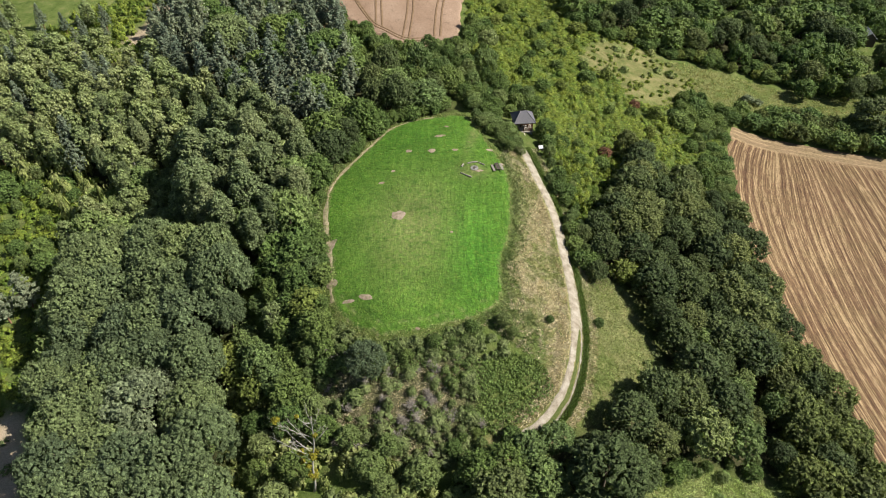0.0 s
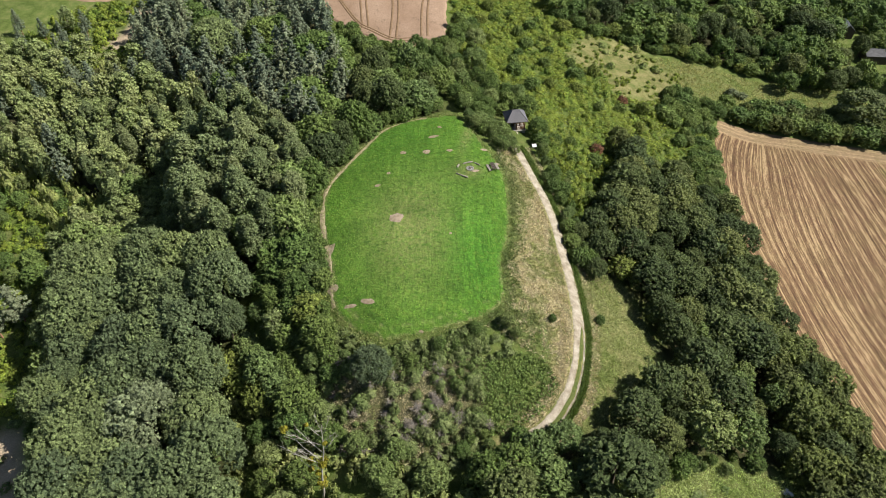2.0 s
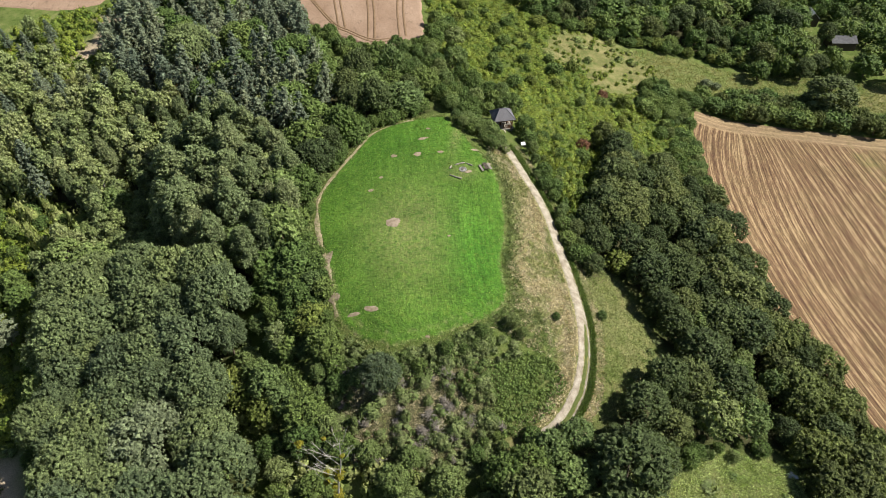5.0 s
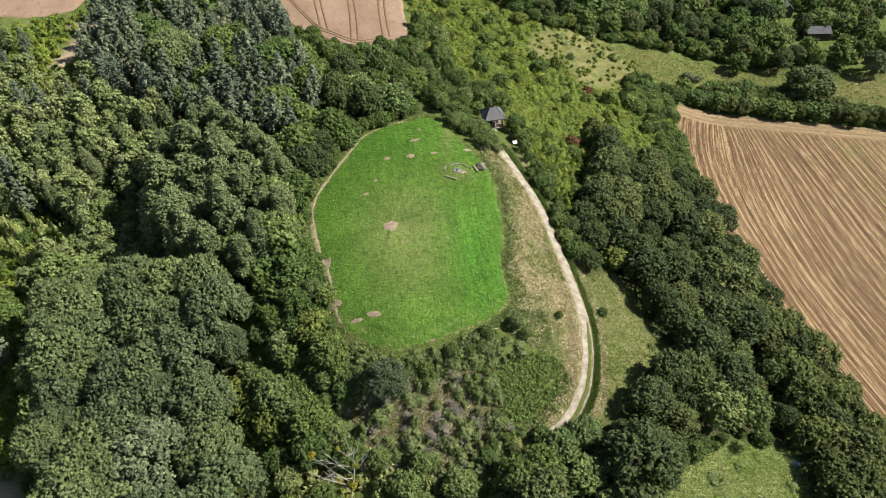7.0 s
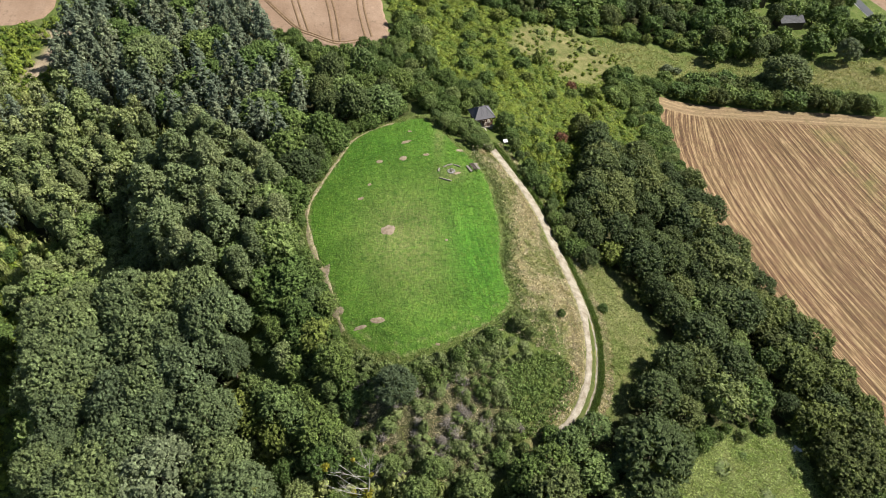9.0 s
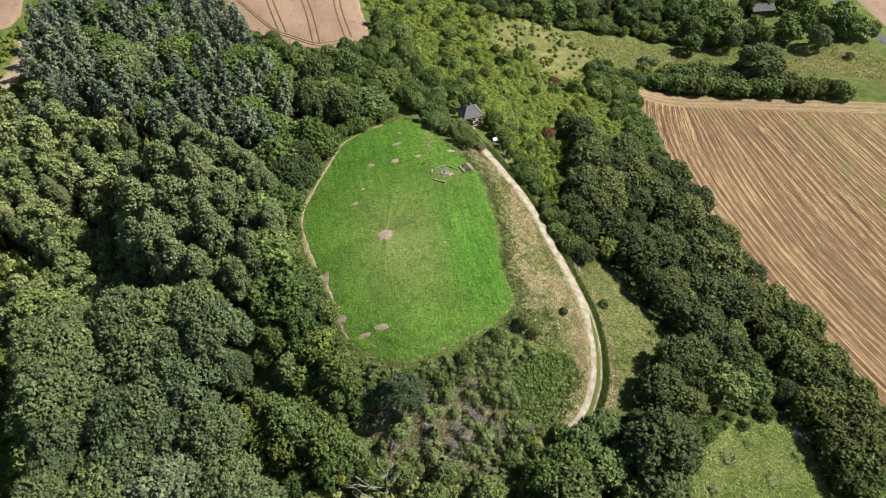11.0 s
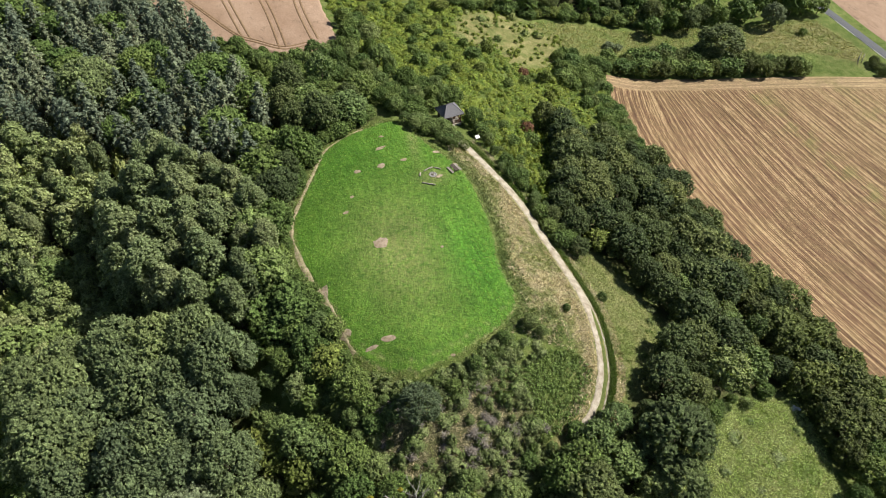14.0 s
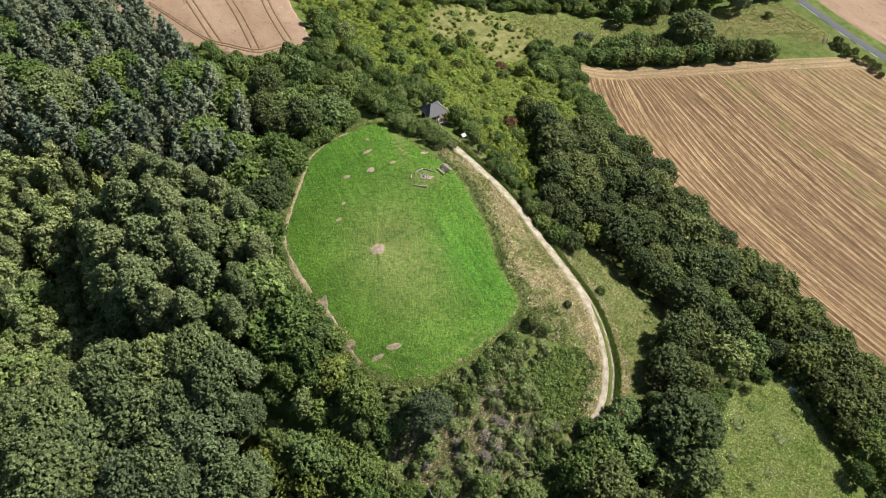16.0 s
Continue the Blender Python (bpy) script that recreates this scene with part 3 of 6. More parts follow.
def build_meadow():
    ob, xy = net("meadow", wobble(spline(MEADOW, 10, True), 0.5, 0.8, 1.0), M_MEADOW, 0.07, 0.6, "mown bright green meadow on the hilltop with a straw-coloured rim", "meadow")
    x, y = xy[:, 0], xy[:, 1]
    ring = np.zeros(len(ob.data.vertices))
    ob.data.attributes["ring"].data.foreach_get("value", ring)
    rim = np.clip((ring - 0.962) / 0.02, 0, 1) * np.clip(1.1 - np.clip((x - 3) / 12, 0, 1) * np.clip((y + 15) / 8, 0, 1), 0.45, 1)
    arc = np.clip(1 - np.abs(ring - 0.90) / 0.012, 0, 1) * np.clip((-y - 14) / 4, 0, 1) * 0.5
    give(ob.data, "rim", np.clip(rim + arc, 0, 1))
    worn = np.exp(-((x - 3) / 8.5) ** 2 - ((y + 3) / 13) ** 2) * 0.8 + np.exp(-((x - 13.5) / 3.0) ** 2 - ((y - 12) / 2.4) ** 2) * 0.9 + np.exp(-((x - 13.5 - 0.2 * (y - 24)) / 1.1) ** 2 - ((y - 25) / 7) ** 2) * 0.9
    give(ob.data, "worn", np.clip(worn, 0, 1))
    lush = np.exp(-((x - 13.5) / 5.0) ** 2 - ((y + 8) / 12) ** 2) * 0.72 + np.exp(-((x + 1) / 9) ** 2 - ((y - 24) / 8) ** 2) * 0.35
    give(ob.data, "lush", np.clip(lush, 0, 1))


def build_field():
    """Stubble: a sheet between the wood's edge and the road, with its coordinates along and across the rows."""
    west = spline(FIELD_W, 8)
    n, m = 110, 120
    t = np.linspace(0, 1, n)
    far = np.linspace(0, 1, len(west))
    wx, wy = np.interp(t, far, west[:, 0]), np.interp(t, far, west[:, 1])
    ex = np.interp(t, [0, 0.12, 0.5, 1], [176.5, 180.5, 191, 212])
    ey = np.interp(t, [0, 0.12, 0.5, 1], [47.5, 36, -6, -72])
    u = np.linspace(0, 1, m)
    x = wx[:, None] * (1 - u) + ex[:, None] * u
    y = wy[:, None] * (1 - u) + ey[:, None] * u
    z = land(x, y) + 0.12
    z[0] -= 0.2
    z[:, 0] -= 0.2
    idx = np.arange(n * m).reshape(n, m)
    faces = np.stack([idx[:-1, :-1], idx[1:, :-1], idx[1:, 1:], idx[:-1, 1:]], -1).reshape(-1, 4)
    me = mesh_of("stubble_field", np.c_[x.ravel(), y.ravel(), z.ravel()], faces, M_STUBBLE, True)
    # rows bow along the wood's edge, straighten further out and fan a little towards the road
    near = np.clip((116 - x) / 22, 0, 1)
    near = near * near * (3 - 2 * near)
    bow = 0.0055 * np.maximum(y - 15, 0) ** 2 + 0.004 * np.maximum(-12 - y, 0) ** 2
    slope = np.interp(x, [80, 118, 146, 200], [0.0, 0.03, -0.11, -0.2])
    across = x - near * bow - slope * (y - 15)
    give(me, "across", across)
    north = np.interp(x, [88, 104, 120, 137, 155, 176], [72.0, 67.8, 63.6, 59.0, 54.0, 47.5])
    give(me, "along", (y + 0.25 * x))
    give(me, "headland", np.clip((7.2 - (north - y)) / 1.0, 0, 1))
    give(me, "pale", np.clip((across - 122) / 40, 0, 1))
    give(me, "weedy", np.exp(-((across - 131) / 4.0) ** 2) + 0.6 * np.exp(-((across - 160) / 6.0) ** 2))
    give(me, "bare", np.exp(-((across - 103) / 5.0) ** 2) * np.clip((25 - y) / 25, 0, 1))
    tagged(new("stubble_field", me), "harvested stubble field with tan straw rows in the valley", "field", kind="structure")


build_ground()
bank, bank_xy = fan("grass_bank", wobble(spline(BANK, 8, True), 1.2, 0.5, 5.0), M_DRY, 0.035, 26, "bank of dry straw-coloured tall grass beside the track", "bank")
bank_edge = away(bank_xy[:, 0], bank_xy[:, 1], np.vstack([meadow_line, meadow_line[:1]]))
give(bank.data, "fresh", np.clip(1.1 - bank_edge / 2.8, 0, 1) + np.clip((-17 - bank_xy[:, 1]) / 5, 0, 0.8) * (bank_xy[:, 0] < 24))
rim_arc = meadow_line[(meadow_line[:, 0] < 6) & (meadow_line[:, 1] > -19)]
turn = int(np.argmax(np.linalg.norm(np.diff(rim_arc, axis=0, append=rim_arc[:1]), axis=1)))
rim_arc = np.roll(rim_arc, -turn - 1, axis=0) * 0.985
ribbon("rim_path", rim_arc, 1.35, M_EARTH, 0.10, 5, "narrow trodden earth path along the meadow's rim", "path", taper=lambda q: max(0.1, 0.62 + 1.1 * noise.noise(Vector((q[0] * 0.22, q[1] * 0.22, 5)))))
build_meadow()
ribbon("gravel_track", track_line, 2.15, M_GRAVEL, 0.10, 7, "pale gravel farm track curving round the hill", "track",
       taper=lambda q: 1.0 - 0.45 * min(1, max(0, (-17.5 - q[1]) / 5)), slide=lambda q: 0.5 * min(1, max(0, (-17.5 - q[1]) / 5)))
ribbon("asphalt_road", road_line, 4.6, M_ASPHALT, 0.10, 5, "grey asphalt country road in the valley", "road")
ribbon("road_edge_line", road_line, 0.16, M_PAINT, 0.125, 3, "white painted road edge line", "road marking", shift=2.0)
build_field()
wheat_line = wobble(spline(WHEAT, 8, True), 0.8, 0.4, 9.0)
wheat, _ = fan("wheat_field", wheat_line, M_WHEAT, 0.35, 30, "ripe beige wheat field with dark tramlines behind the wood", "field")
fan("barley_field", wobble(spline([(-140, 114), (-110, 111), (-95, 108.5), (-87, 109.5), (-81.5, 113), (-81, 124), (-86, 140), (-140, 150)], 8, True), 0.8, 0.4, 4.0), M_WHEAT, 0.35, 20, "beige corn field beyond the sandy gully", "field")


# ---- trees and bushes ----
rng = np.random.default_rng(11)


def unit(v):
    return v / np.maximum(np.linalg.norm(v, axis=-1, keepdims=True), 1e-6)


def leaves(centres, outward, per, spread, size, slim=0.6, wild=0.8, r=rng, corners=4):
    """Pointed leaf sprays scattered round clump centres, as corners and faces."""
    n = len(centres) * per
    c = np.repeat(centres, per, 0)
    o = np.repeat(outward, per, 0)
    off = unit(r.normal(size=(n, 3))) * (r.random((n, 1)) ** 0.5) * spread
    c = c + off + o * spread * 0.2
    nor = unit(o * 0.85 + unit(off) * 0.75 + np.array([0, 0, 0.2]) + r.normal(size=(n, 3)) * wild * 0.36)
    tan = unit(np.cross(nor, r.normal(size=(n, 3))))
    bit = np.cross(nor, tan)
    a = size * r.uniform(0.6, 1.35, (n, 1))
    b = a * slim * r.uniform(0.7, 1.3, (n, 1))
    droop = nor * a * r.uniform(-0.35, 0.1, (n, 1))
    if corners == 3:
        return np.stack([c + tan * a + droop, c + bit * b * 1.2 - tan * a * 0.6, c - tan * a * 0.6 - bit * b * 1.2], 1).reshape(-1, 3), np.arange(n * 3).reshape(-1, 3)
    v = np.stack([c + tan * a + droop, c + bit * b, c - tan * a + droop, c - bit * b], 1).reshape(-1, 3)
    return v, np.arange(n * 4).reshape(-1, 4)


def leaf_tufts(centres, outward, radius, r, lift=0.75, sides=5):
    """Rounded leafy tufts: small uneven caps, open below, that face outward."""
    n = len(centres)
    o = unit(outward + r.normal(size=(n, 3)) * 0.18)
    t = unit(np.cross(o, r.normal(size=(n, 3))))
    b = np.cross(o, t)
    size = radius * r.uniform(0.75, 1.3, (n, 1, 1))
    ang = np.arange(sides) * 2 * math.pi / sides
    rim = (np.cos(ang)[None, :, None] * t[:, None] + np.sin(ang)[None, :, None] * b[:, None]) * r.uniform(0.75, 1.3, (n, sides, 1)) * size
    rim = centres[:, None] + rim - o[:, None] * size * r.uniform(0.15, 0.6, (n, sides, 1))
    tip = centres[:, None] + o[:, None] * size * lift * r.uniform(0.6, 1.2, (n, 1, 1)) + r.normal(size=(n, 1, 3)) * size * 0.12
    v = np.concatenate([rim, tip], 1).reshape(-1, 3)
    fan = np.array([(k, (k + 1) % sides, sides) for k in range(sides)])
    return v, (np.arange(n)[:, None, None] * (sides + 1) + fan).reshape(-1, 3)


def lobe_cover(lobes, mid, tuft, r, cover=1.0):
    """Tuft centres spread evenly over a heap of rounded lobes (centre, radii), leaving out those buried in other lobes."""
    cen, out = [], []
    for k, (p, s) in enumerate(lobes):
        n = max(6, int(cover * 4 * math.pi * (s[0] * s[1] * s[2]) ** (2 / 3) / (2.5 * tuft * tuft)))
        i = np.arange(n) + 0.5
        zz, an = 1 - 2 * i / n, i * 2.39996 + r.uniform(0, 6.28)
        d = np.stack([np.cos(an) * np.sqrt(1 - zz * zz), np.sin(an) * np.sqrt(1 - zz * zz), zz], 1)
        d = unit(d + r.normal(size=(n, 3)) * 0.1)
        q = p + d * s * r.uniform(0.84, 1.13, (n, 1))
        ok = (d @ unit(p - mid) > -0.45) & (d[:, 2] > -0.75)
        for j, (p2, s2) in enumerate(lobes):
            if j != k:
                ok &= np.linalg.norm((q - p2) / s2, axis=1) > 0.80
        cen.append(q[ok])
        out.append(unit(d[ok] / s + 0.25 * unit(q[ok] - mid)))
    return np.vstack(cen), np.vstack(out)


def dome_lobes(n_lobes, radius, height, low, lobe, r):
    """The lobes of a rounded crown that spans low to height."""
    mid, half = (low + height) / 2, (height - low) / 2
    found = []
    for k in range(n_lobes):
        zz = 1 - 1.6 * (k + 0.3) / n_lobes
        ring = math.sqrt(max(0, 1 - zz * zz))
        ang = k * 2.39996 + r.uniform(-0.4, 0.4)
        size = lobe * radius * r.uniform(0.75, 1.25)
        f = (1 - size / radius * r.uniform(0.75, 1.0)) * r.uniform(0.93, 1.05)
        p = np.array([math.cos(ang) * ring * radius * f, math.sin(ang) * ring * radius * f, mid + zz * half * f])
        found.append((p, size * np.array([1, 1, r.uniform(0.85, 1.15)])))
    return found, np.array([0, 0, mid - 0.3 * half])


def trunk_mesh(bm, height, girth, limbs, reach, r, start=0.4):
    lean = r.normal(size=2) * 0.02 * height
    pts = [(lean[0] * u, lean[1] * u, height * u) for u in (-0.06, 0.0, 0.25, 0.5, 0.75, 1.0)]
    tube(bm, pts, [girth * 1.5, girth * 1.25, girth * 0.9, girth * 0.65, girth * 0.4, girth * 0.08], 6)
    for k in range(limbs):
        u = start + (0.95 - start) * (k + 0.5) / limbs
        ang = k * 2.4 + r.uniform(-0.5, 0.5)
        ln = reach * (1.15 - u * 0.7) * r.uniform(0.7, 1.1)
        p0 = Vector((lean[0] * u, lean[1] * u, height * u))
        d = Vector((math.cos(ang), math.sin(ang), 0))
        tube(bm, [p0, p0 + d * ln * 0.5 + Vector((0, 0, ln * 0.25)), p0 + d * ln + Vector((0, 0, ln * 0.6))], [girth * 0.42 * (1.2 - u), girth * 0.25 * (1.2 - u), girth * 0.06], 4)


def plant(name, label, category, group, trunk, crown_vf, leaf, bark):
    """A template tree: an empty with a trunk and a crown; set in place later."""
    ob = thing(name, label, category, group)
    if trunk is not None:
        part("trunk", trunk, bark, ob)
    me = mesh_of("crown", *crown_vf, leaf)
    c = new("crown", me)
    c.parent = ob
    return ob


def leafy(name, label, category, group, bm, lobes, mid, tuft, per, size, leaf, bark, r, cover=0.8, slim=0.62, sides=4):
    c, o = lobe_cover(lobes, mid, tuft, r, cover)
    v, f = leaf_tufts(c, o, tuft, r, 0.75, sides)
    w, g = leaves(c + o * tuft * 0.45, o, per, tuft * 1.1, size, slim, 0.9, r, 3)
    faces = np.vstack([f, g + len(v)])
    ob = plant(name, label, category, group, bm, (np.vstack([v, w]), faces), leaf, bark)
    ob.children[-1].data.polygons.foreach_set("use_smooth", np.arange(len(faces)) < len(f))
    return ob


def broadleaf(seed, name, label, leaf, height=13.0, radius=4.2, low=0.22, lobes=20, lobe=0.40, tuft=0.42, per=3, size=0.2, bark=None, category="tree", group="broadleaf trees"):
    """A closed, lobed crown of leafy tufts."""
    r = np.random.default_rng(seed)
    bm = bmesh.new()
    trunk_mesh(bm, height * 0.84, height * 0.017 + 0.03, 5, radius * 0.7, r)
    found, mid = dome_lobes(lobes, radius, height - 0.3, height * low, lobe, r)
    return leafy(name, label, category, group, bm, found, mid, tuft, per, size, leaf, bark or M_BARK, r)


def poplar(seed, name, label, leaf, height=19.0, radius=3.0, group="poplars", plumes=30, tuft=0.38):
    """Airy and uneven: plumes of foliage with gaps between them."""
    r = np.random.default_rng(seed)
    bm = bmesh.new()
    trunk_mesh(bm, height * 0.9, 0.14, 9, radius * 0.8, r, 0.25)
    found = []
    for k in range(plumes):
        u = (k + 0.5) / plumes
        w = radius * min(1, 0.6 + 1.0 * u) * math.sqrt(1 - u**3) * r.uniform(0.5, 1.1)
        ang = k * 2.4 + r.uniform(-0.6, 0.6)
        s = r.uniform(0.12, 0.23) * radius
        p = np.array([math.cos(ang) * w * 0.85, math.sin(ang) * w * 0.85, height * (0.2 + 0.77 * u) + r.uniform(-0.8, 0.8)])
        found.append((p, s * np.array([1, 1, r.uniform(1.1, 1.7)])))
    return leafy(name, label, "tree", group, bm, found, np.array([0, 0, height * 0.45]), tuft, 4, 0.26, leaf, M_PALEBARK, r, 0.75, 0.75)


def pine(seed, name, label, height=15.0, radius=2.8, group="pines"):
    """Whorls of needle-clad boughs on a bare reddish stem."""
    r = np.random.default_rng(seed)
    bm = bmesh.new()
    tube(bm, [(0, 0, -1), (0, 0, 0), (0.1, 0, height * 0.5), (0, 0.1, height)], [0.26, 0.22, 0.15, 0.03], 6)
    cen, out = [], []
    tiers = 13
    for k in range(tiers):
        u = k / (tiers - 1)
        h = height * (0.30 + 0.69 * u)
        w = radius * (1 - u) ** 0.75 * (0.55 + 0.45 * min(1, u * 4)) + 0.2
        n = max(3, int(7 * (1 - u) + 2))
        for j in range(n):
            ang = 2 * math.pi * j / n + k * 0.7 + r.uniform(-0.25, 0.25)
            d = np.array([math.cos(ang), math.sin(ang), 0])
            ln = w * r.uniform(0.75, 1.15)
            tip = np.array([0, 0, h]) + d * ln + np.array([0, 0, ln * 0.18])
            if j % 2 == 0 and u < 0.85:
                tube(bm, [(0, 0, h - 0.1), tuple(tip * 0.9 + np.array([0, 0, h]) * 0.1)], [0.06, 0.015], 3)
            for q in np.linspace(0.35, 1.0, max(2, int(ln / 0.8))):
                cen.append(np.array([0, 0, h]) * (1 - q) + tip * q)
                out.append(unit(d * 0.6 + np.array([0, 0, 0.7])))
    v, f = leaf_tufts(np.array(cen), np.array(out), 0.50, r, 0.6, 4)
    w, g = leaves(np.array(cen), np.array(out), 5, 0.6, 0.29, 0.4, 1.1, r, 3)
    return plant(name, label, "tree", group, bm, (np.vstack([v, w]), np.vstack([f, g + len(v)])), L_PINE, M_PINEBARK)


def bush_cloud(seed, radius, height, per=9, clumps=26, size=0.22):
    clumps = int(clumps * 1.55)
    r = np.random.default_rng(seed)
    d = unit(r.normal(size=(clumps, 3)) + np.array([0, 0, 0.5]))
    d[:, 2] = np.abs(d[:, 2])
    p = d * np.array([radius, radius, height]) * r.uniform(0.62, 1.0, (clumps, 1))
    v, f = leaves(p, d, max(3, per - 4), 0.34 * radius, size * 0.8, 0.7, 0.9, r, 3)
    w, g = leaf_tufts(p * 0.94, d, 0.25 * radius, r, 0.5, 4)
    return np.vstack([v, w]), np.vstack([f, g + len(v)])


def scatter(poly, spacing, r, limit=400, clear=1.0):
    """Evenly uneven places inside a region, clear of the track, the meadow and the field."""
    q = np.array(poly, float)
    lo, hi = q.min(0), q.max(0)
    area = np.prod(hi - lo)
    cand = lo + (hi - lo) * r.random((int(area / spacing**2 * 14) + 40, 2))
    cand = cand[inside(cand[:, 0], cand[:, 1], q)]
    kept = np.zeros((0, 2))
    for p in cand:
        if len(kept) >= limit:
            break
        if len(kept) and np.min(np.hypot(*(kept - p).T)) < spacing:
            continue
        kept = np.vstack([kept, p])
    if not len(kept):
        return kept
    ok = away(kept[:, 0], kept[:, 1], track_line) > 1.4 + clear
    ok &= away(kept[:, 0], kept[:, 1], np.vstack([meadow_line, meadow_line[:1]])) > clear
    ok &= ~inside(kept[:, 0], kept[:, 1], meadow_line)
    ok &= away(kept[:, 0], kept[:, 1], road_line) > 3 + clear
    ok &= np.hypot(kept[:, 0] - 24.4, kept[:, 1] - 33.2) > 4.0 + clear
    ok &= np.hypot(kept[:, 0] - 27.7, kept[:, 1] - 25.4) > 1.4 + clear
    return kept[ok]


STOOD = []  # where trees stand, with their reach


def stand(template, x, y, height, r, scale=1.0, wide=1.0, label=""):
    """Sets a template or a copy of it on the ground."""
    base = Matrix.Translation((x, y, gz(x, y) - 0.1)) @ Matrix.Rotation(r.uniform(0, 6.28), 4, "Z")
    sizes = Vector((scale * wide * r.uniform(0.92, 1.08), scale * wide * r.uniform(0.92, 1.08), scale))
    if template.get("placed"):
        old = template.scale
        ob = copy_thing(template, base @ Matrix.Diagonal((sizes[0] / old[0], sizes[1] / old[1], sizes[2] / old[2], 1)))
        del ob["placed"]
    else:
        template.matrix_basis = base @ Matrix.Diagonal((*sizes, 1))
        template["placed"] = 1
        ob = template
    if label:
        ob["label"] = label
    STOOD.append((x, y, height))
    return ob


class Kind:
    """Several templates of one kind of tree, with the height they were drawn at."""

    def __init__(self, templates, height, most):
        self.t, self.h, self.most, self.n = templates, height, most, 0

    def put(self, x, y, height, r, wide=1.0, label=""):
        self.n += 1
        height = min(height, self.most * r.uniform(0.85, 1.0)) if height > self.most else height
        return stand(self.t[self.n % len(self.t)], x, y, height, r, height / self.h, wide, label)


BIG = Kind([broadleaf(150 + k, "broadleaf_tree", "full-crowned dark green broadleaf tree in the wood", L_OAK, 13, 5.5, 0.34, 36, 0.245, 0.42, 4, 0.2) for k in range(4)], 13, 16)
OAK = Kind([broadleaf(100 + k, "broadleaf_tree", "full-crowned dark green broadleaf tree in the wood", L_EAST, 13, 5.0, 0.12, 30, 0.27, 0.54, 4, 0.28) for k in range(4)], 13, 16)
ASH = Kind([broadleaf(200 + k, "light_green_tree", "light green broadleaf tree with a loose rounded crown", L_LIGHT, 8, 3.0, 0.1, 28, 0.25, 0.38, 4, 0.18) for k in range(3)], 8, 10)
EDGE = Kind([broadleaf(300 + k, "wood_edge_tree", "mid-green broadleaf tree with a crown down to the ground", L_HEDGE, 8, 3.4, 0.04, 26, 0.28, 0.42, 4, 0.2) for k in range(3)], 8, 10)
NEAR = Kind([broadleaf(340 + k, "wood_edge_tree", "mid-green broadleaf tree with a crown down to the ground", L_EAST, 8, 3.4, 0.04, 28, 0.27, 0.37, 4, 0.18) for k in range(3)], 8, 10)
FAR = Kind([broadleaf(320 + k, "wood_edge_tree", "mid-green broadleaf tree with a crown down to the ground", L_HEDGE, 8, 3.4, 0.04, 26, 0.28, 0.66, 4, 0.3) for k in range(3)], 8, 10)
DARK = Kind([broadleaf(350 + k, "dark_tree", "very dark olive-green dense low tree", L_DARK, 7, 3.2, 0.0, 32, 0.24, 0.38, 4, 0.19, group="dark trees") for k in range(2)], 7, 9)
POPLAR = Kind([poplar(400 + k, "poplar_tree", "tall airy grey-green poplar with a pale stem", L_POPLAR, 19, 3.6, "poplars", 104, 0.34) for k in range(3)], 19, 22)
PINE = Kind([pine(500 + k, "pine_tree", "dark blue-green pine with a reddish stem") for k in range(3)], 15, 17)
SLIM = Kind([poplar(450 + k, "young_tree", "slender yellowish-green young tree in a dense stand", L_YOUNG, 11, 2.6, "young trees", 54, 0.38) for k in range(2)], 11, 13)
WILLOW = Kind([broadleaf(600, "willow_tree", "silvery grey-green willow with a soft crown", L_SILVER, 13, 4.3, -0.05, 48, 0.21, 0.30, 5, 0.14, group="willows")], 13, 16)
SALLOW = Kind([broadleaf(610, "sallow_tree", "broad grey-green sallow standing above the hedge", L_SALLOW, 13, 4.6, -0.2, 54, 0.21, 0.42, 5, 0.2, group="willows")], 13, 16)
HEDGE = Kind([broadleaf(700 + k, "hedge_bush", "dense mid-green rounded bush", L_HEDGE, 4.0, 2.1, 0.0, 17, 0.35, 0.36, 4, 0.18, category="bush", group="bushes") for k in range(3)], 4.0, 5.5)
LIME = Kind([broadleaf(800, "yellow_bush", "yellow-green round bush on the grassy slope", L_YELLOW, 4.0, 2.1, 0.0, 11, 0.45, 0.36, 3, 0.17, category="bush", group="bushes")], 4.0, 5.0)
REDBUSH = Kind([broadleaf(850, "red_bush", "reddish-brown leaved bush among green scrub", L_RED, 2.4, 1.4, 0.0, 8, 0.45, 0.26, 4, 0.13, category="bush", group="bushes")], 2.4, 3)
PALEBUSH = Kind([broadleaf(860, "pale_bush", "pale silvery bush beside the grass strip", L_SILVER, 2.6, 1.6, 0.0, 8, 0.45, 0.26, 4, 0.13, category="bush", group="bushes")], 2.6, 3)


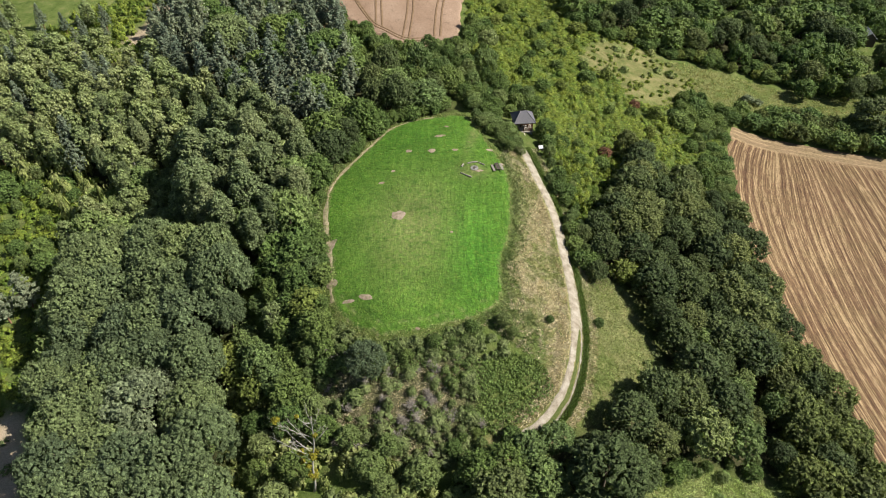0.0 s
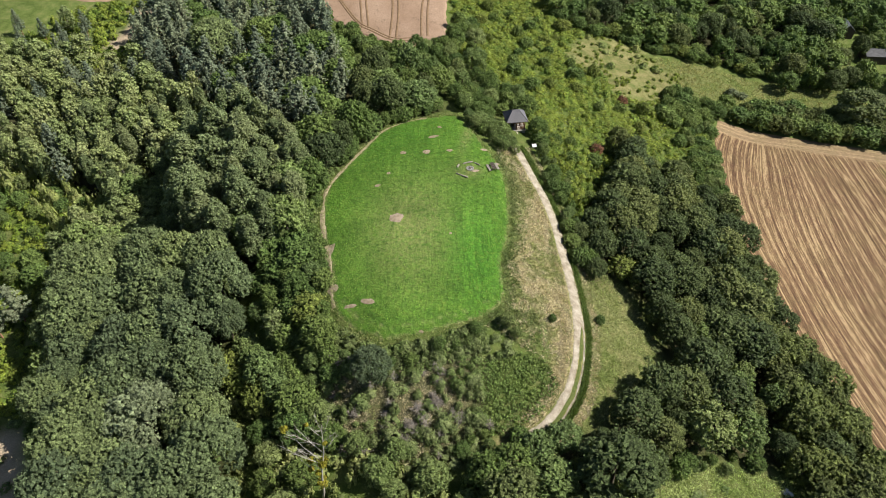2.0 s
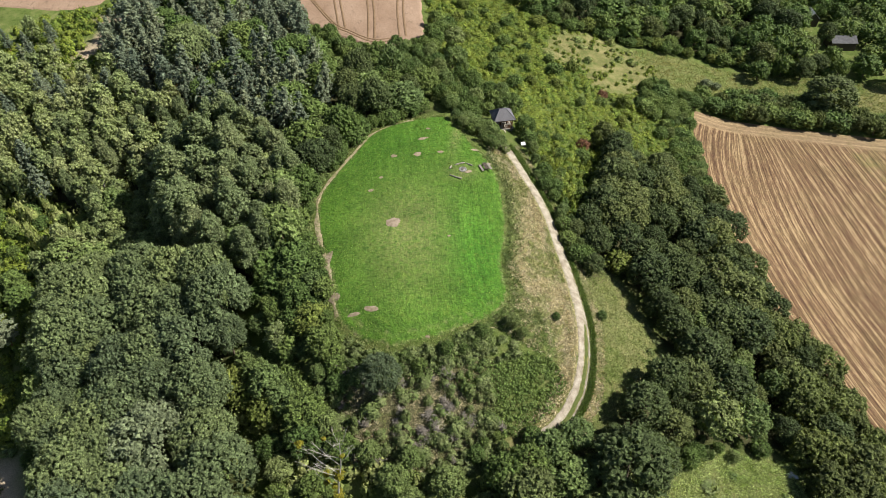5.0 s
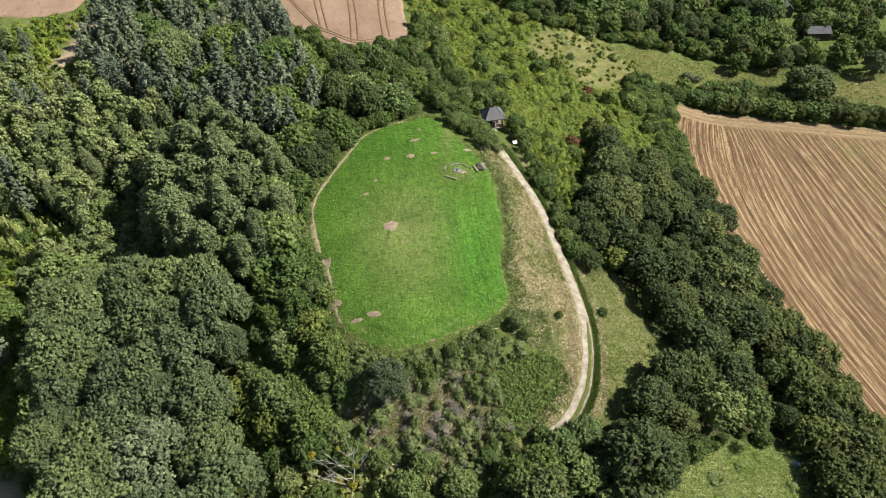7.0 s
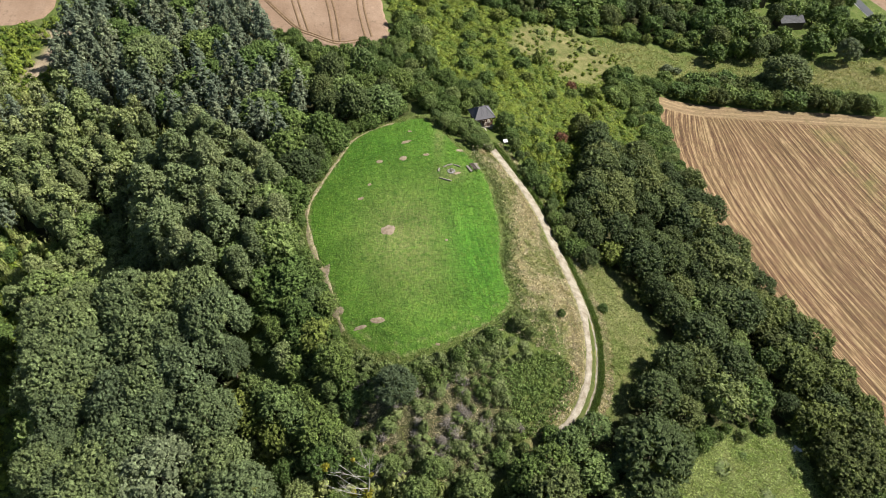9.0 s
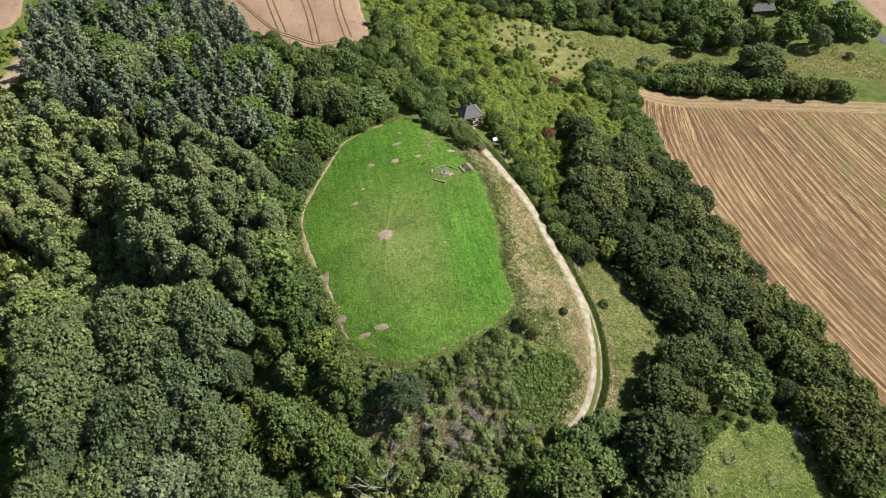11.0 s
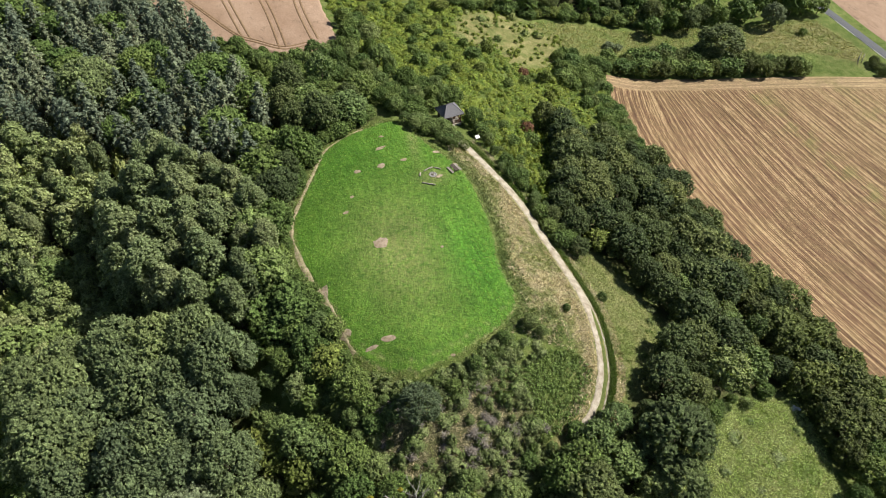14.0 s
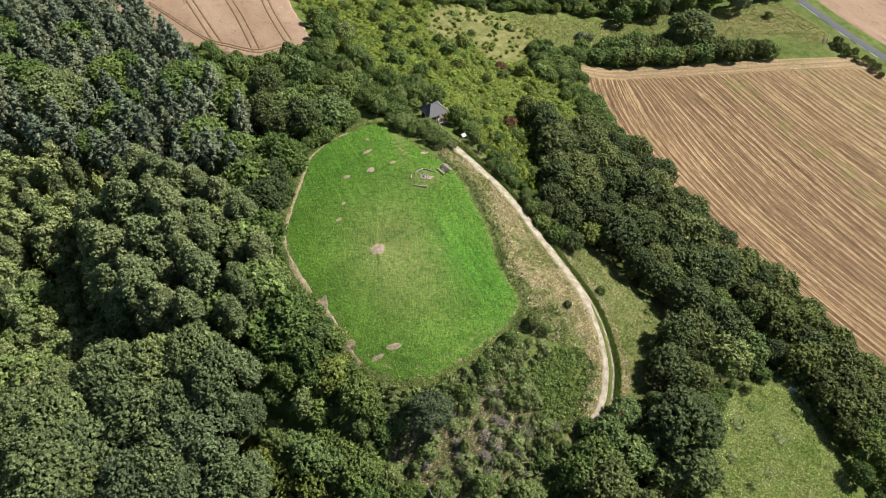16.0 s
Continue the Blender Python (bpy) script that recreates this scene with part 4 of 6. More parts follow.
def grove(kind, poly, spacing, low, high, seed, wide=(0.85, 1.2), clear=1.0, limit=400, mix=None, keep=None):
    r = np.random.default_rng(seed)
    for x, y in scatter(poly, spacing, r, limit, clear):
        if math.hypot(x + 9.7, y + 45.6) < 4.2:
            continue  # round the dead tree
        if math.hypot(x + 35.5, y + 34.5) < 6.2 or math.hypot(x - 40.8, y + 4.0) < 3.6:
            continue  # round the silver willow and the yellow bush
        if math.hypot(x - 150.5, y - 99) < 5.5 or math.hypot(x - 147.5, y - 116) < 5.5:
            continue  # before the sheds
        if math.hypot(x - 58.6, y + 41.6) < 4.6:
            continue  # the clearing's edge
        if abs((x + 79) * 0.91 + (y - 84) * 0.42) < 4.4 and -20 < (x + 79) * -0.42 + (y - 84) * 0.91 < 7:
            continue  # the sandy gully
        if any((x - a) ** 2 + (y - b) ** 2 < (spacing * 0.8) ** 2 for a, b, _ in STOOD):
            continue
        k = kind if mix is None or r.random() > mix[1] else mix[0]
        height = r.uniform(low, high)
        if x < -46 and y < -15:
            height *= 0.8  # lower growth at the wood's outer edge
        gap = away(np.array([x]), np.array([y]), track_line)[0]
        if x > 26 and gap < 14:
            height = min(height, 1.2 + 0.62 * gap)  # low growth next to the track
        k.put(x, y, height, r, r.uniform(*wide))


r0 = np.random.default_rng(5)
# trees that stand out by themselves
def stand_alone(listed):
    for kind, x, y, height, wide in listed:
        kind.put(x, y, height, r0, wide)


# round the meadow and its slope
stand_alone([
    (BIG, -2.9, -29.5, 6.2, 1.1), (EDGE, -11.2, -22.9, 5.6, 1.15), (ASH, 1.8, 52.5, 11, 0.9), (EDGE, 8.5, 44.5, 6.5, 1.2), (ASH, 3.6, 37.0, 6.4, 1.6), (HEDGE, 7.4, 36.2, 3.2, 1.1), (ASH, -3.4, 40.9, 8.0, 1.25),
    (LIME, -13.4, -18.6, 4.6, 1.15), (SLIM, -18.6, -20.4, 7.0, 1.05), (ASH, -13.2, -12.5, 4.5, 1.0), (ASH, 20.4, -39.6, 5.4, 1.25), (EDGE, 17.0, -41.6, 6.0, 1.1), (ASH, 24.4, -38.0, 5.2, 1.3), (ASH, 22.2, -43.6, 6.5, 1.3), (ASH, 25.6, -47.4, 6.0, 1.2),
    (EDGE, 13.5, -43.0, 6.5, 1.1), (HEDGE, 18.2, -37.6, 2.6, 1.1), (ASH, 17.6, -21.8, 2.8, 1.15), (ASH, 18.9, -23.3, 2.0, 1.2)])
# in the western woods
stand_alone([
    (WILLOW, -35.5, -34.0, 15.5, 1.25), (POPLAR, -24.6, 9.0, 13.5, 1.1), (POPLAR, -27.0, 3.0, 15, 1.1), (POPLAR, -33.5, 13.0, 17.5, 1.1), (POPLAR, -29.0, 18.0, 15.5, 1.1), (POPLAR, -36.0, 24.0, 17, 1.1), (POPLAR, -35.8, 4.5, 17.5, 1.1), (POPLAR, -40.5, 17.0, 18, 1.1),
    (BIG, -29.8, -26.8, 13.0, 0.8), (BIG, -26.6, -18.0, 9.0, 0.8), (LIME, -25.0, -23.7, 5.2, 1.35), (BIG, -46.0, 66.0, 13.5, 1.05), (PINE, -66.5, -9.0, 10, 1.3), (PINE, -70.0, -11.5, 9, 1.3)])
# beside the track, the shelter and the clearing
stand_alone([
    (OAK, 30.9, -43.4, 11.5, 1.2), (LIME, 40.8, -3.0, 4.2, 1.1), (HEDGE, 33.7, -17.2, 1.6, 1.0), (HEDGE, 25.0, -19.9, 1.3, 1.0), (OAK, 48.4, 35.5, 8, 0.8), (EDGE, 29.4, 31.8, 5.0, 1.0),
    (HEDGE, 29.3, 27.6, 3.4, 1.0), (EDGE, 27.5, 40.5, 5.5, 1.1), (EDGE, 20.0, 50.0, 5.5, 1.1), (ASH, 20.8, 28.8, 3.1, 1.6), (ASH, 18.8, 29.0, 2.9, 1.6), (ASH, 21.4, 26.2, 3.1, 1.6),
    (ASH, 22.3, 23.6, 2.8, 1.5), (ASH, 16.8, 31.2, 3.0, 1.6), (HEDGE, 18.4, 31.2, 2.4, 1.2), (ASH, 23.2, 21.4, 2.0, 1.4), (REDBUSH, 43.5, 34.0, 2.4, 1.1)])
# in the valley
stand_alone([
    (SALLOW, 128.3, 71.5, 11.5, 1.75), (WILLOW, 155.0, 80.0, 8.5, 1.35), (HEDGE, 162.7, 73.0, 2.4, 1.0), (REDBUSH, 58.0, 66.0, 2.2, 1.1), (PALEBUSH, 97.0, 84.6, 2.2, 1.4), (PALEBUSH, 99.8, 83.8, 1.8, 1.3)])
grove(BIG, WOODS["south_west"], 4.1, 12.8, 14.2, 21, wide=(0.78, 0.95), mix=(ASH, 0.08))
grove(EDGE, [(-59, -20), (-55.5, -24), (-51, -32), (-47, -40), (-43.5, -47), (-46, -48), (-50, -41), (-54.5, -33), (-58.5, -26)], 2.6, 4.5, 6.5, 86)
grove(POPLAR, [(-26, 28), (-22, 22), (-16, 6), (-19, -2), (-24, -6), (-26, -4)], 3.3, 10, 12.5, 22, wide=(1.0, 1.2), mix=(ASH, 0.06))
grove(POPLAR, [(-35, 33), (-26, 28), (-26, -4), (-32, -2), (-35, 0)], 3.3, 13, 15.5, 72, wide=(0.9, 1.15), mix=(SLIM, 0.1))
grove(POPLAR, [(-46, 22), (-42, 30), (-35, 33), (-35, 0), (-40, 4), (-44, 12)], 3.3, 13, 15.5, 73, wide=(0.9, 1.15), mix=(SLIM, 0.3))
grove(SLIM, [(-68, 6), (-58, 18), (-52, 28), (-44, 22), (-43, 12), (-39, 3), (-36, -1), (-40, -2), (-54, -2)], 3.0, 6, 9, 60, wide=(1.0, 1.3), mix=(ASH, 0.3))
grove(SLIM, [(-72, 30), (-58, 20), (-49, 30), (-44, 46), (-56, 50), (-70, 44)], 3.1, 8, 10.5, 61, mix=(POPLAR, 0.25))
grove(PINE, WOODS["pines"], 4.2, 8.5, 13, 23, wide=(1.0, 1.4), mix=(EDGE, 0.15), limit=180)
grove(EDGE, [(-10, 46), (-13, 60), (-16, 74), (-11, 76), (-3, 68), (6, 68), (6, 58), (-3, 56)], 3.8, 3, 4.8, 39, mix=(ASH, 0.3))
grove(SLIM, WOODS["young"], 3.6, 7.5, 11, 24, mix=(PINE, 0.25))
grove(EDGE, WOODS["north_west"], 3.8, 5, 10, 25, clear=1.7, mix=(OAK, 0.3))
grove(OAK, WOODS["east"], 4.0, 6, 9.5, 26, wide=(0.95, 1.15), clear=2.2, mix=(NEAR, 0.5))
grove(ASH, WOODS["east"], 4.4, 5, 8, 62, wide=(1.0, 1.3), clear=2.2, limit=60)
grove(NEAR, WOODS["south"], 4.0, 4.5, 9, 27, clear=2.0, mix=(ASH, 0.25))
grove(FAR, WOODS["north_east"], 5.0, 4.5, 10, 28, wide=(0.95, 1.3), mix=(OAK, 0.35))
grove(PINE, [(-135, 62), (-112, 62), (-88, 76), (-73, 74), (-74, 92), (-86, 92), (-100, 90), (-112, 92), (-140, 104)], 5.2, 6, 9, 52, mix=(SLIM, 0.5))
grove(FAR, [(-76, 106), (-70, 104), (-60, 135), (-79, 140), (-77, 122)], 6, 5, 8, 53, mix=(PINE, 0.5))
grove(EDGE, [(9, 46), (13, 58), (22, 52), (22, 40), (19, 37), (13.5, 37)], 3.4, 3.5, 5.5, 29, mix=(ASH, 0.4))
grove(ASH, [(13.5, 33), (16.5, 32), (21.5, 27.5), (23.2, 22), (21.8, 19.5), (19.5, 21.5), (17.5, 26)], 1.6, 2.0, 3.0, 30, clear=0.4, mix=(HEDGE, 0.25))
grove(EDGE, [(4, 54), (13, 56), (13, 71), (8, 73.5), (3, 68)], 2.5, 2.6, 4.4, 87, mix=(ASH, 0.4))
grove(HEDGE, [(10, -36.5), (19, -37.6), (20, -39.5), (15, -41), (9, -41)], 1.8, 1.4, 2.6, 88, clear=0.4, mix=(ASH, 0.4))
grove(HEDGE, [(12.8, 36.0), (20, 35), (21.5, 40), (15, 47), (11.8, 44)], 1.9, 2.0, 3.6, 84, clear=0.5, mix=(EDGE, 0.3))
grove(EDGE, [(-28, 101), (-17.5, 85), (-8.5, 75.5), (-1.5, 69.3), (5, 72.5), (10, 74), (12, 71), (-2, 64), (-12, 71), (-20, 81), (-31, 98)], 2.6, 2.5, 4.5, 85, mix=(HEDGE, 0.4))
grove(HEDGE, [(-24, 3), (-15, 2), (-13.5, -7), (-12, -18), (-15, -19), (-19, -16), (-24, -9)], 2.6, 3.0, 5.5, 31, clear=1.5, mix=(EDGE, 0.3))
grove(ASH, [(-26, -12), (-20, -17), (-17, -24), (-20, -30), (-27, -26), (-29, -20)], 2.9, 4.0, 6.5, 81, wide=(0.9, 1.25), mix=(LIME, 0.2))
grove(DARK, [(66, -14), (73, -15), (76, -22), (77, -33), (74, -48), (61, -50), (62, -41), (66, -33), (65, -25)], 3.2, 5.5, 8, 32, wide=(1.0, 1.25), mix=(NEAR, 0.1))
grove(HEDGE, [(98, 77), (110, 76), (125, 72), (131, 66.5), (150, 59.5), (150, 55.5), (128, 62), (105, 68.5), (97, 71)], 2.6, 4, 5.8, 33, wide=(1.0, 1.3), clear=0.5, mix=(DARK, 0.6))
grove(EDGE, [(12.5, 60), (19, 58), (19, 92), (14.5, 92), (13, 78)], 3.4, 4, 6.5, 54, mix=(ASH, 0.4))
grove(DARK, [(60, -49), (68, -46), (75, -50), (73, -68), (57, -68), (57, -58)], 3.6, 4, 6.5, 55, mix=(EDGE, 0.5))
grove(HEDGE, [(-88, 26), (-82, 28), (-60, 18), (-44, 12), (-57, 5), (-66, -6), (-75, 0)], 4.2, 2.5, 4.5, 56, mix=(ASH, 0.3))
grove(HEDGE, [(67.5, 64), (74.6, 78), (84, 79), (97, 78), (96, 72), (88, 72.5), (81, 70), (79, 62), (72, 60)], 2.7, 2.4, 4.6, 80, wide=(1.0, 1.35), clear=0.5, mix=(EDGE, 0.4))
grove(HEDGE, [(87, 72), (82.5, 62), (80, 51), (77, 38), (74.8, 26), (71, 27), (74, 44), (78, 62), (82, 73)], 2.1, 1.8, 3.6, 83, wide=(1.0, 1.3), clear=0.3, mix=(ASH, 0.3))
grove(DARK, [(172.5, 55), (176, 55), (179, 38), (176.5, 36)], 2.2, 2.0, 3.2, 34, clear=0.0)
grove(FAR, [(145, 84), (152, 92), (160, 96), (176, 96), (178, 82), (168, 82), (160, 86)], 5, 6, 10, 35)
grove(OAK, [(112, 88), (150, 84), (165, 100), (178, 112), (178, 140), (140, 150), (143, 125), (125, 95)], 5.2, 6, 9, 36, mix=(FAR, 0.75))
grove(ASH, [(-26, -22), (-22, -20), (-10, -34), (2, -40), (16, -42), (16, -58), (-14, -58)], 3.3, 3.2, 5.5, 37, wide=(1.1, 1.5), mix=(EDGE, 0.4))
grove(HEDGE, [(27.8, 16), (31.0, 17.5), (33.5, 10), (34, 0), (35.5, -4), (32.2, -5), (31.4, 1), (30.6, 6)], 2.0, 2.0, 3.4, 45, clear=0.25, mix=(ASH, 0.25))
grove(HEDGE, [(-13.8, 12), (-13.9, 3), (-13.3, -2), (-12.2, -7), (-11, -13), (-10.6, -18), (-9.8, -21), (-12, -24), (-16, -20), (-16.5, 0), (-16, 11)], 1.9, 2.0, 3.4, 46, clear=0.8)
grove(HEDGE, [(-13, 13), (-9.5, 20), (-6, 26), (-2.5, 30.5), (3, 33.2), (8, 35), (4, 37), (-5, 33), (-11, 25), (-16, 14)], 2.0, 2.2, 4.0, 47, clear=0.9, mix=(EDGE, 0.35))
grove(HEDGE, [(30, 56), (46, 60), (56, 50), (70, 50), (76, 62), (70, 70), (60, 65), (54, 78), (46, 84), (46, 98), (50, 110), (22, 110), (18, 76)], 6.5, 1.8, 4.0, 48, mix=(LIME, 0.25))
grove(HEDGE, [(30.6, 20), (36, 17), (46, 33), (34, 34), (29.5, 27)], 4.2, 1.8, 3.2, 38, clear=1.0, mix=(ASH, 0.6))


grove(ASH, [(-17, -18), (-12, -17), (-9, -22), (-8, -27), (-11, -30), (-17, -26)], 2.4, 2.4, 4.2, 58, clear=0.8, mix=(HEDGE, 0.5))
grove(HEDGE, [(-10, -22.5), (-4, -26.2), (3, -26.6), (9, -24.6), (13, -22.3), (12, -24.5), (5, -28), (-6, -28)], 2.1, 1.2, 2.2, 59, clear=0.5, mix=(ASH, 0.2))
grove(HEDGE, [(29, 24), (33, 24), (38, 16), (40, 4), (40, -2), (34, -6), (32, 2), (30, 12)], 3.2, 2.0, 4.0, 70, clear=0.6, mix=(ASH, 0.6))
grove(HEDGE, [(38, -38.5), (44, -36), (52, -35.5), (61, -35), (61, -38.5), (52, -39), (45, -40), (39, -42)], 2.3, 1.6, 3.0, 71, mix=(ASH, 0.4))
grove(HEDGE, [(47, 119), (56, 111), (66, 112), (76, 108), (84, 106.5), (100, 103.5), (115, 97), (124, 93), (140, 89), (140, 87), (124, 90), (115, 93), (100, 99.5), (84, 103), (76, 104), (66, 108), (56, 107), (46, 115)], 2.6, 2.2, 4.2, 75, wide=(1.0, 1.4), mix=(LIME, 0.25))
grove(HEDGE, [(16, 36), (15, 46), (20, 54), (27, 52), (28, 42), (25, 38.5), (21, 38), (20, 35)], 2.6, 2.2, 4.0, 76, clear=0.6, mix=(ASH, 0.45))
grove(HEDGE, [(69, 22), (73, 24), (75.5, 42), (78.5, 60), (80.5, 68), (77, 69), (73, 56), (70, 40)], 2.5, 2.0, 4.0, 78, clear=0.6, mix=(ASH, 0.4))


# ---- undergrowth: too many to count ----
def thicket(name, label, poly, spacing, radius, height, mat, seed, per=8, clumps=22, size=0.2, holes=(), density=1.0):
    r = np.random.default_rng(seed)
    base = [bush_cloud(seed * 10 + k, 1.0, 1.0, per, clumps, size / radius) for k in range(6)]
    vs, fs, n = [], [], 0
    for x, y in scatter(poly, spacing, r, 1500, 0.7):
        if any(math.hypot(x - a, y - b) < c for a, b, c in holes) or r.random() > density:
            continue
        v, f = base[r.integers(6)]
        s, hgt, a = radius * r.uniform(0.6, 1.35), height * r.uniform(0.55, 1.35), r.uniform(0, 6.28)
        rot = np.array([[math.cos(a), -math.sin(a), 0], [math.sin(a), math.cos(a), 0], [0, 0, 1]])
        w = (v * np.array([s, s, hgt])) @ rot.T + np.array([x, y, 0])
        w[:, 2] += land(x, y)
        vs.append(w)
        fs.append(f + n)
        n += len(v)
    me = mesh_of(name, np.vstack(vs), np.vstack(fs), mat, True)
    return tagged(new(name, me), label, "undergrowth", kind="stuff")


HILLSIDE = [(14, 130), (40, 135), (50, 112), (55, 106), (48, 95), (46, 88), (49, 82), (55, 79), (57, 71), (61, 66.5), (70, 72), (76, 72), (80, 58), (76, 40), (70, 30), (60, 32), (48, 38), (38, 26), (31, 26), (29, 34), (28, 45), (20, 58), (14, 76)]
thicket("hillside_scrub", "yellow-green scrub covering the hillside", HILLSIDE, 1.7, 1.5, 0.95, L_SCRUB, 41, 11, 18, 0.16, holes=[(24.4, 33, 5)], density=0.92)
thicket("hillside_brush", "taller mid-green brush among the hillside scrub", HILLSIDE, 4.2, 1.8, 1.7, L_SCRUB, 49, 11, 28, 0.17, holes=[(24.4, 33, 5)], density=0.7)
thicket("dry_slope_scrub", "scattered small bushes on the dry grassy slope", [(46, 90), (49.5, 96), (57, 106), (68, 107), (76, 99), (83.5, 89), (81, 83), (71, 73), (61, 66.5), (57, 71), (55, 79), (48.5, 82)], 1.7, 0.75, 0.8, L_SCRUB, 50, 8, 20, 0.17, density=0.5)
thicket("dry_slope_bushes", "larger yellow-green bushes on the dry grassy slope", [(46, 90), (49.5, 96), (57, 106), (68, 107), (76, 99), (80, 90), (70, 90), (62, 86), (55, 79), (48.5, 82)], 3.6, 1.5, 1.7, L_WILD, 82, 9, 28, 0.2, density=0.5)
thicket("west_scrub", "bright green scrub between the woods", [(-110, 60), (-112, 18), (-88, -12), (-62, -40), (-58, -26), (-60, -13), (-51, -2), (-37, 1), (-46, 16), (-50, 22), (-58, 20), (-78, 30), (-100, 30)], 2.0, 1.5, 1.6, L_SCRUB, 42, 8, 20, 0.18, holes=[(-61.5, -32, 3.6), (-60, -36, 3.6), (-58.4, -40, 3.6), (-64, -38, 4), (-35.5, 5, 2.5)])
BROOM = [(12, -28.6), (17.3, -25.6), (23.2, -26.4), (25.4, -31), (22.4, -37.2), (14, -37)]
thicket("slope_scrub", "mixed green scrub below the meadow", [(-13, -25), (-1, -26), (8, -24.5), (14, -22.5), (19, -24.5), (18, -26), (13, -28), (13, -37), (14, -40), (4, -42), (-10, -37)], 1.3, 0.95, 1.2, L_SLOPE, 43, 11, 22, 0.12,
        holes=[(-1, -33, 2.6), (3.5, -33, 2.2), (-6, -31, 1.8), (4.5, -30.5, 1.6), (6.5, -36, 1.5)])
thicket("slope_bushes", "rounded green bushes on the slope below the meadow", [(-12, -26), (-1, -27), (8, -25.5), (12, -24), (13, -37), (12, -41), (2, -43), (-10, -38)], 2.3, 1.3, 1.7, L_SLOPE, 63, 12, 30, 0.14, density=0.6)
thicket("slope_foot_scrub", "mixed green scrub between the trees at the slope's foot", [(-26, -28), (-10, -36), (2, -41), (16, -42), (30, -39), (32, -60), (-20, -60)], 2.3, 1.5, 2.3, L_WILD, 64, 8, 20, 0.22)
thicket("broom_thicket", "even green broom thicket on the slope below the bank", BROOM, 0.52, 0.48, 0.6, L_BROOM, 51, 9, 9, 0.1)
thicket("ground_cover", "low green plants on the wood's floor", [(-62, -60), (-62, -10), (-45, 10), (-20, 20), (-12, 40), (-13, 10), (-10, -22), (20, -40), (30, -36), (44, -18), (48, -5), (30, 14), (70, 30), (72, -10), (66, -40), (30, -60)], 3.6, 1.4, 0.8, L_SLOPE, 44, 6, 14, 0.22, density=0.75)
thicket("wood_floor_scrub", "mixed green scrub under the western trees", [(-64, -10), (-48, 12), (-56, 24), (-80, 34), (-100, 60), (-60, 70), (-22, 62), (-14, 30), (-16, 0), (-30, -4), (-48, -10)], 2.9, 1.8, 4.4, L_WILD, 57, 7, 16, 0.24, density=0.7)
thicket("wood_understorey", "dense dark green foliage between the trees of the wood", WOODS["south_west"], 3.0, 1.9, 6.0, L_UNDER, 65, 8, 18, 0.22, density=0.9)
thicket("western_understorey", "mixed green saplings between the western trees", [(-90, 32), (-64, 8), (-56, -4), (-36, -2), (-42, 14), (-48, 30), (-42, 48), (-70, 68), (-88, 72)], 3.0, 1.8, 5.0, L_WILD, 66, 8, 18, 0.22, density=0.85)
thicket("poplar_understorey", "grey-green foliage low down between the poplars", [(-46, 22), (-36, 33), (-22, 24), (-16, 6), (-19, -2), (-24, -6), (-36, -1)], 3.0, 1.8, 6.5, L_UNDER, 69, 8, 18, 0.22)
thicket("rim_scrub", "low green plants along the meadow's rim", [(-17, 16), (-16.5, -6), (-14.5, -20), (-10, -26), (-2, -29), (6, -28.5), (13, -25.5), (15, -22.6), (10, -20), (0, -20), (-8, -16), (-10, 0), (-11, 16)], 0.85, 0.9, 0.95, L_SLOPE, 67, 8, 14, 0.15)
thicket("gully_scrub", "bright green scrub round the sandy gully", [(-104, 88), (-96, 106), (-84, 107), (-74, 109), (-66, 102), (-68, 86), (-76, 74), (-90, 72)], 2.3, 1.6, 1.9, L_SCRUB, 77, 7, 16, 0.22, holes=[(-79, 84, 3.2), (-78, 89, 2.8), (-77, 94, 3), (-76, 101, 3), (-72, 102, 2.5)])
thicket("track_scrub", "bright green scrub beside the head of the track", [(30, 25), (38, 27), (48, 38), (51, 33), (46, 18), (40, 7), (35, 3), (31.5, 10)], 1.6, 1.3, 1.7, L_SCRUB, 79, 8, 20, 0.18)


# ---- the meadow's small things ----
def soil_patch(x, y, a, b, turn, seed):
    """A worn bare patch: an uneven low sheet of soil."""
    n = 28
    verts, faces = [], []
    for k in range(1, 5):
        for j in range(n):
            t = 2 * math.pi * j / n
            w = (k / 4) * (1 + 0.35 * noise.noise(Vector((math.cos(t) * 1.6, math.sin(t) * 1.6, seed * 3.1))) + 0.18 * noise.noise(Vector((math.cos(t) * 5, math.sin(t) * 5, seed))))
            px, py = a * w * math.cos(t), b * w * math.sin(t)
            c, s = math.cos(turn), math.sin(turn)
            qx, qy = x + c * px - s * py, y + s * px + c * py
            verts.append((qx, qy, gz(qx, qy) + (0.10 if k < 4 else 0.03) + 0.02 * noise.noise(Vector((qx * 3, qy * 3, 0)))))
    verts.append((x, y, gz(x, y) + 0.11))
    for k in range(3):
        for j in range(n):
            faces.append((k * n + j, (k + 1) * n + j, (k + 1) * n + (j + 1) % n, k * n + (j + 1) % n))
    for j in range(0, n, 2):
        faces.append((4 * n, j, j + 1, (j + 2) % n))
    tagged(new("bare_patch", mesh_of("bare_patch", verts, faces, M_SOIL, True)), "bare beige soil patch worn into the meadow grass", "soil patch", "bare patches")


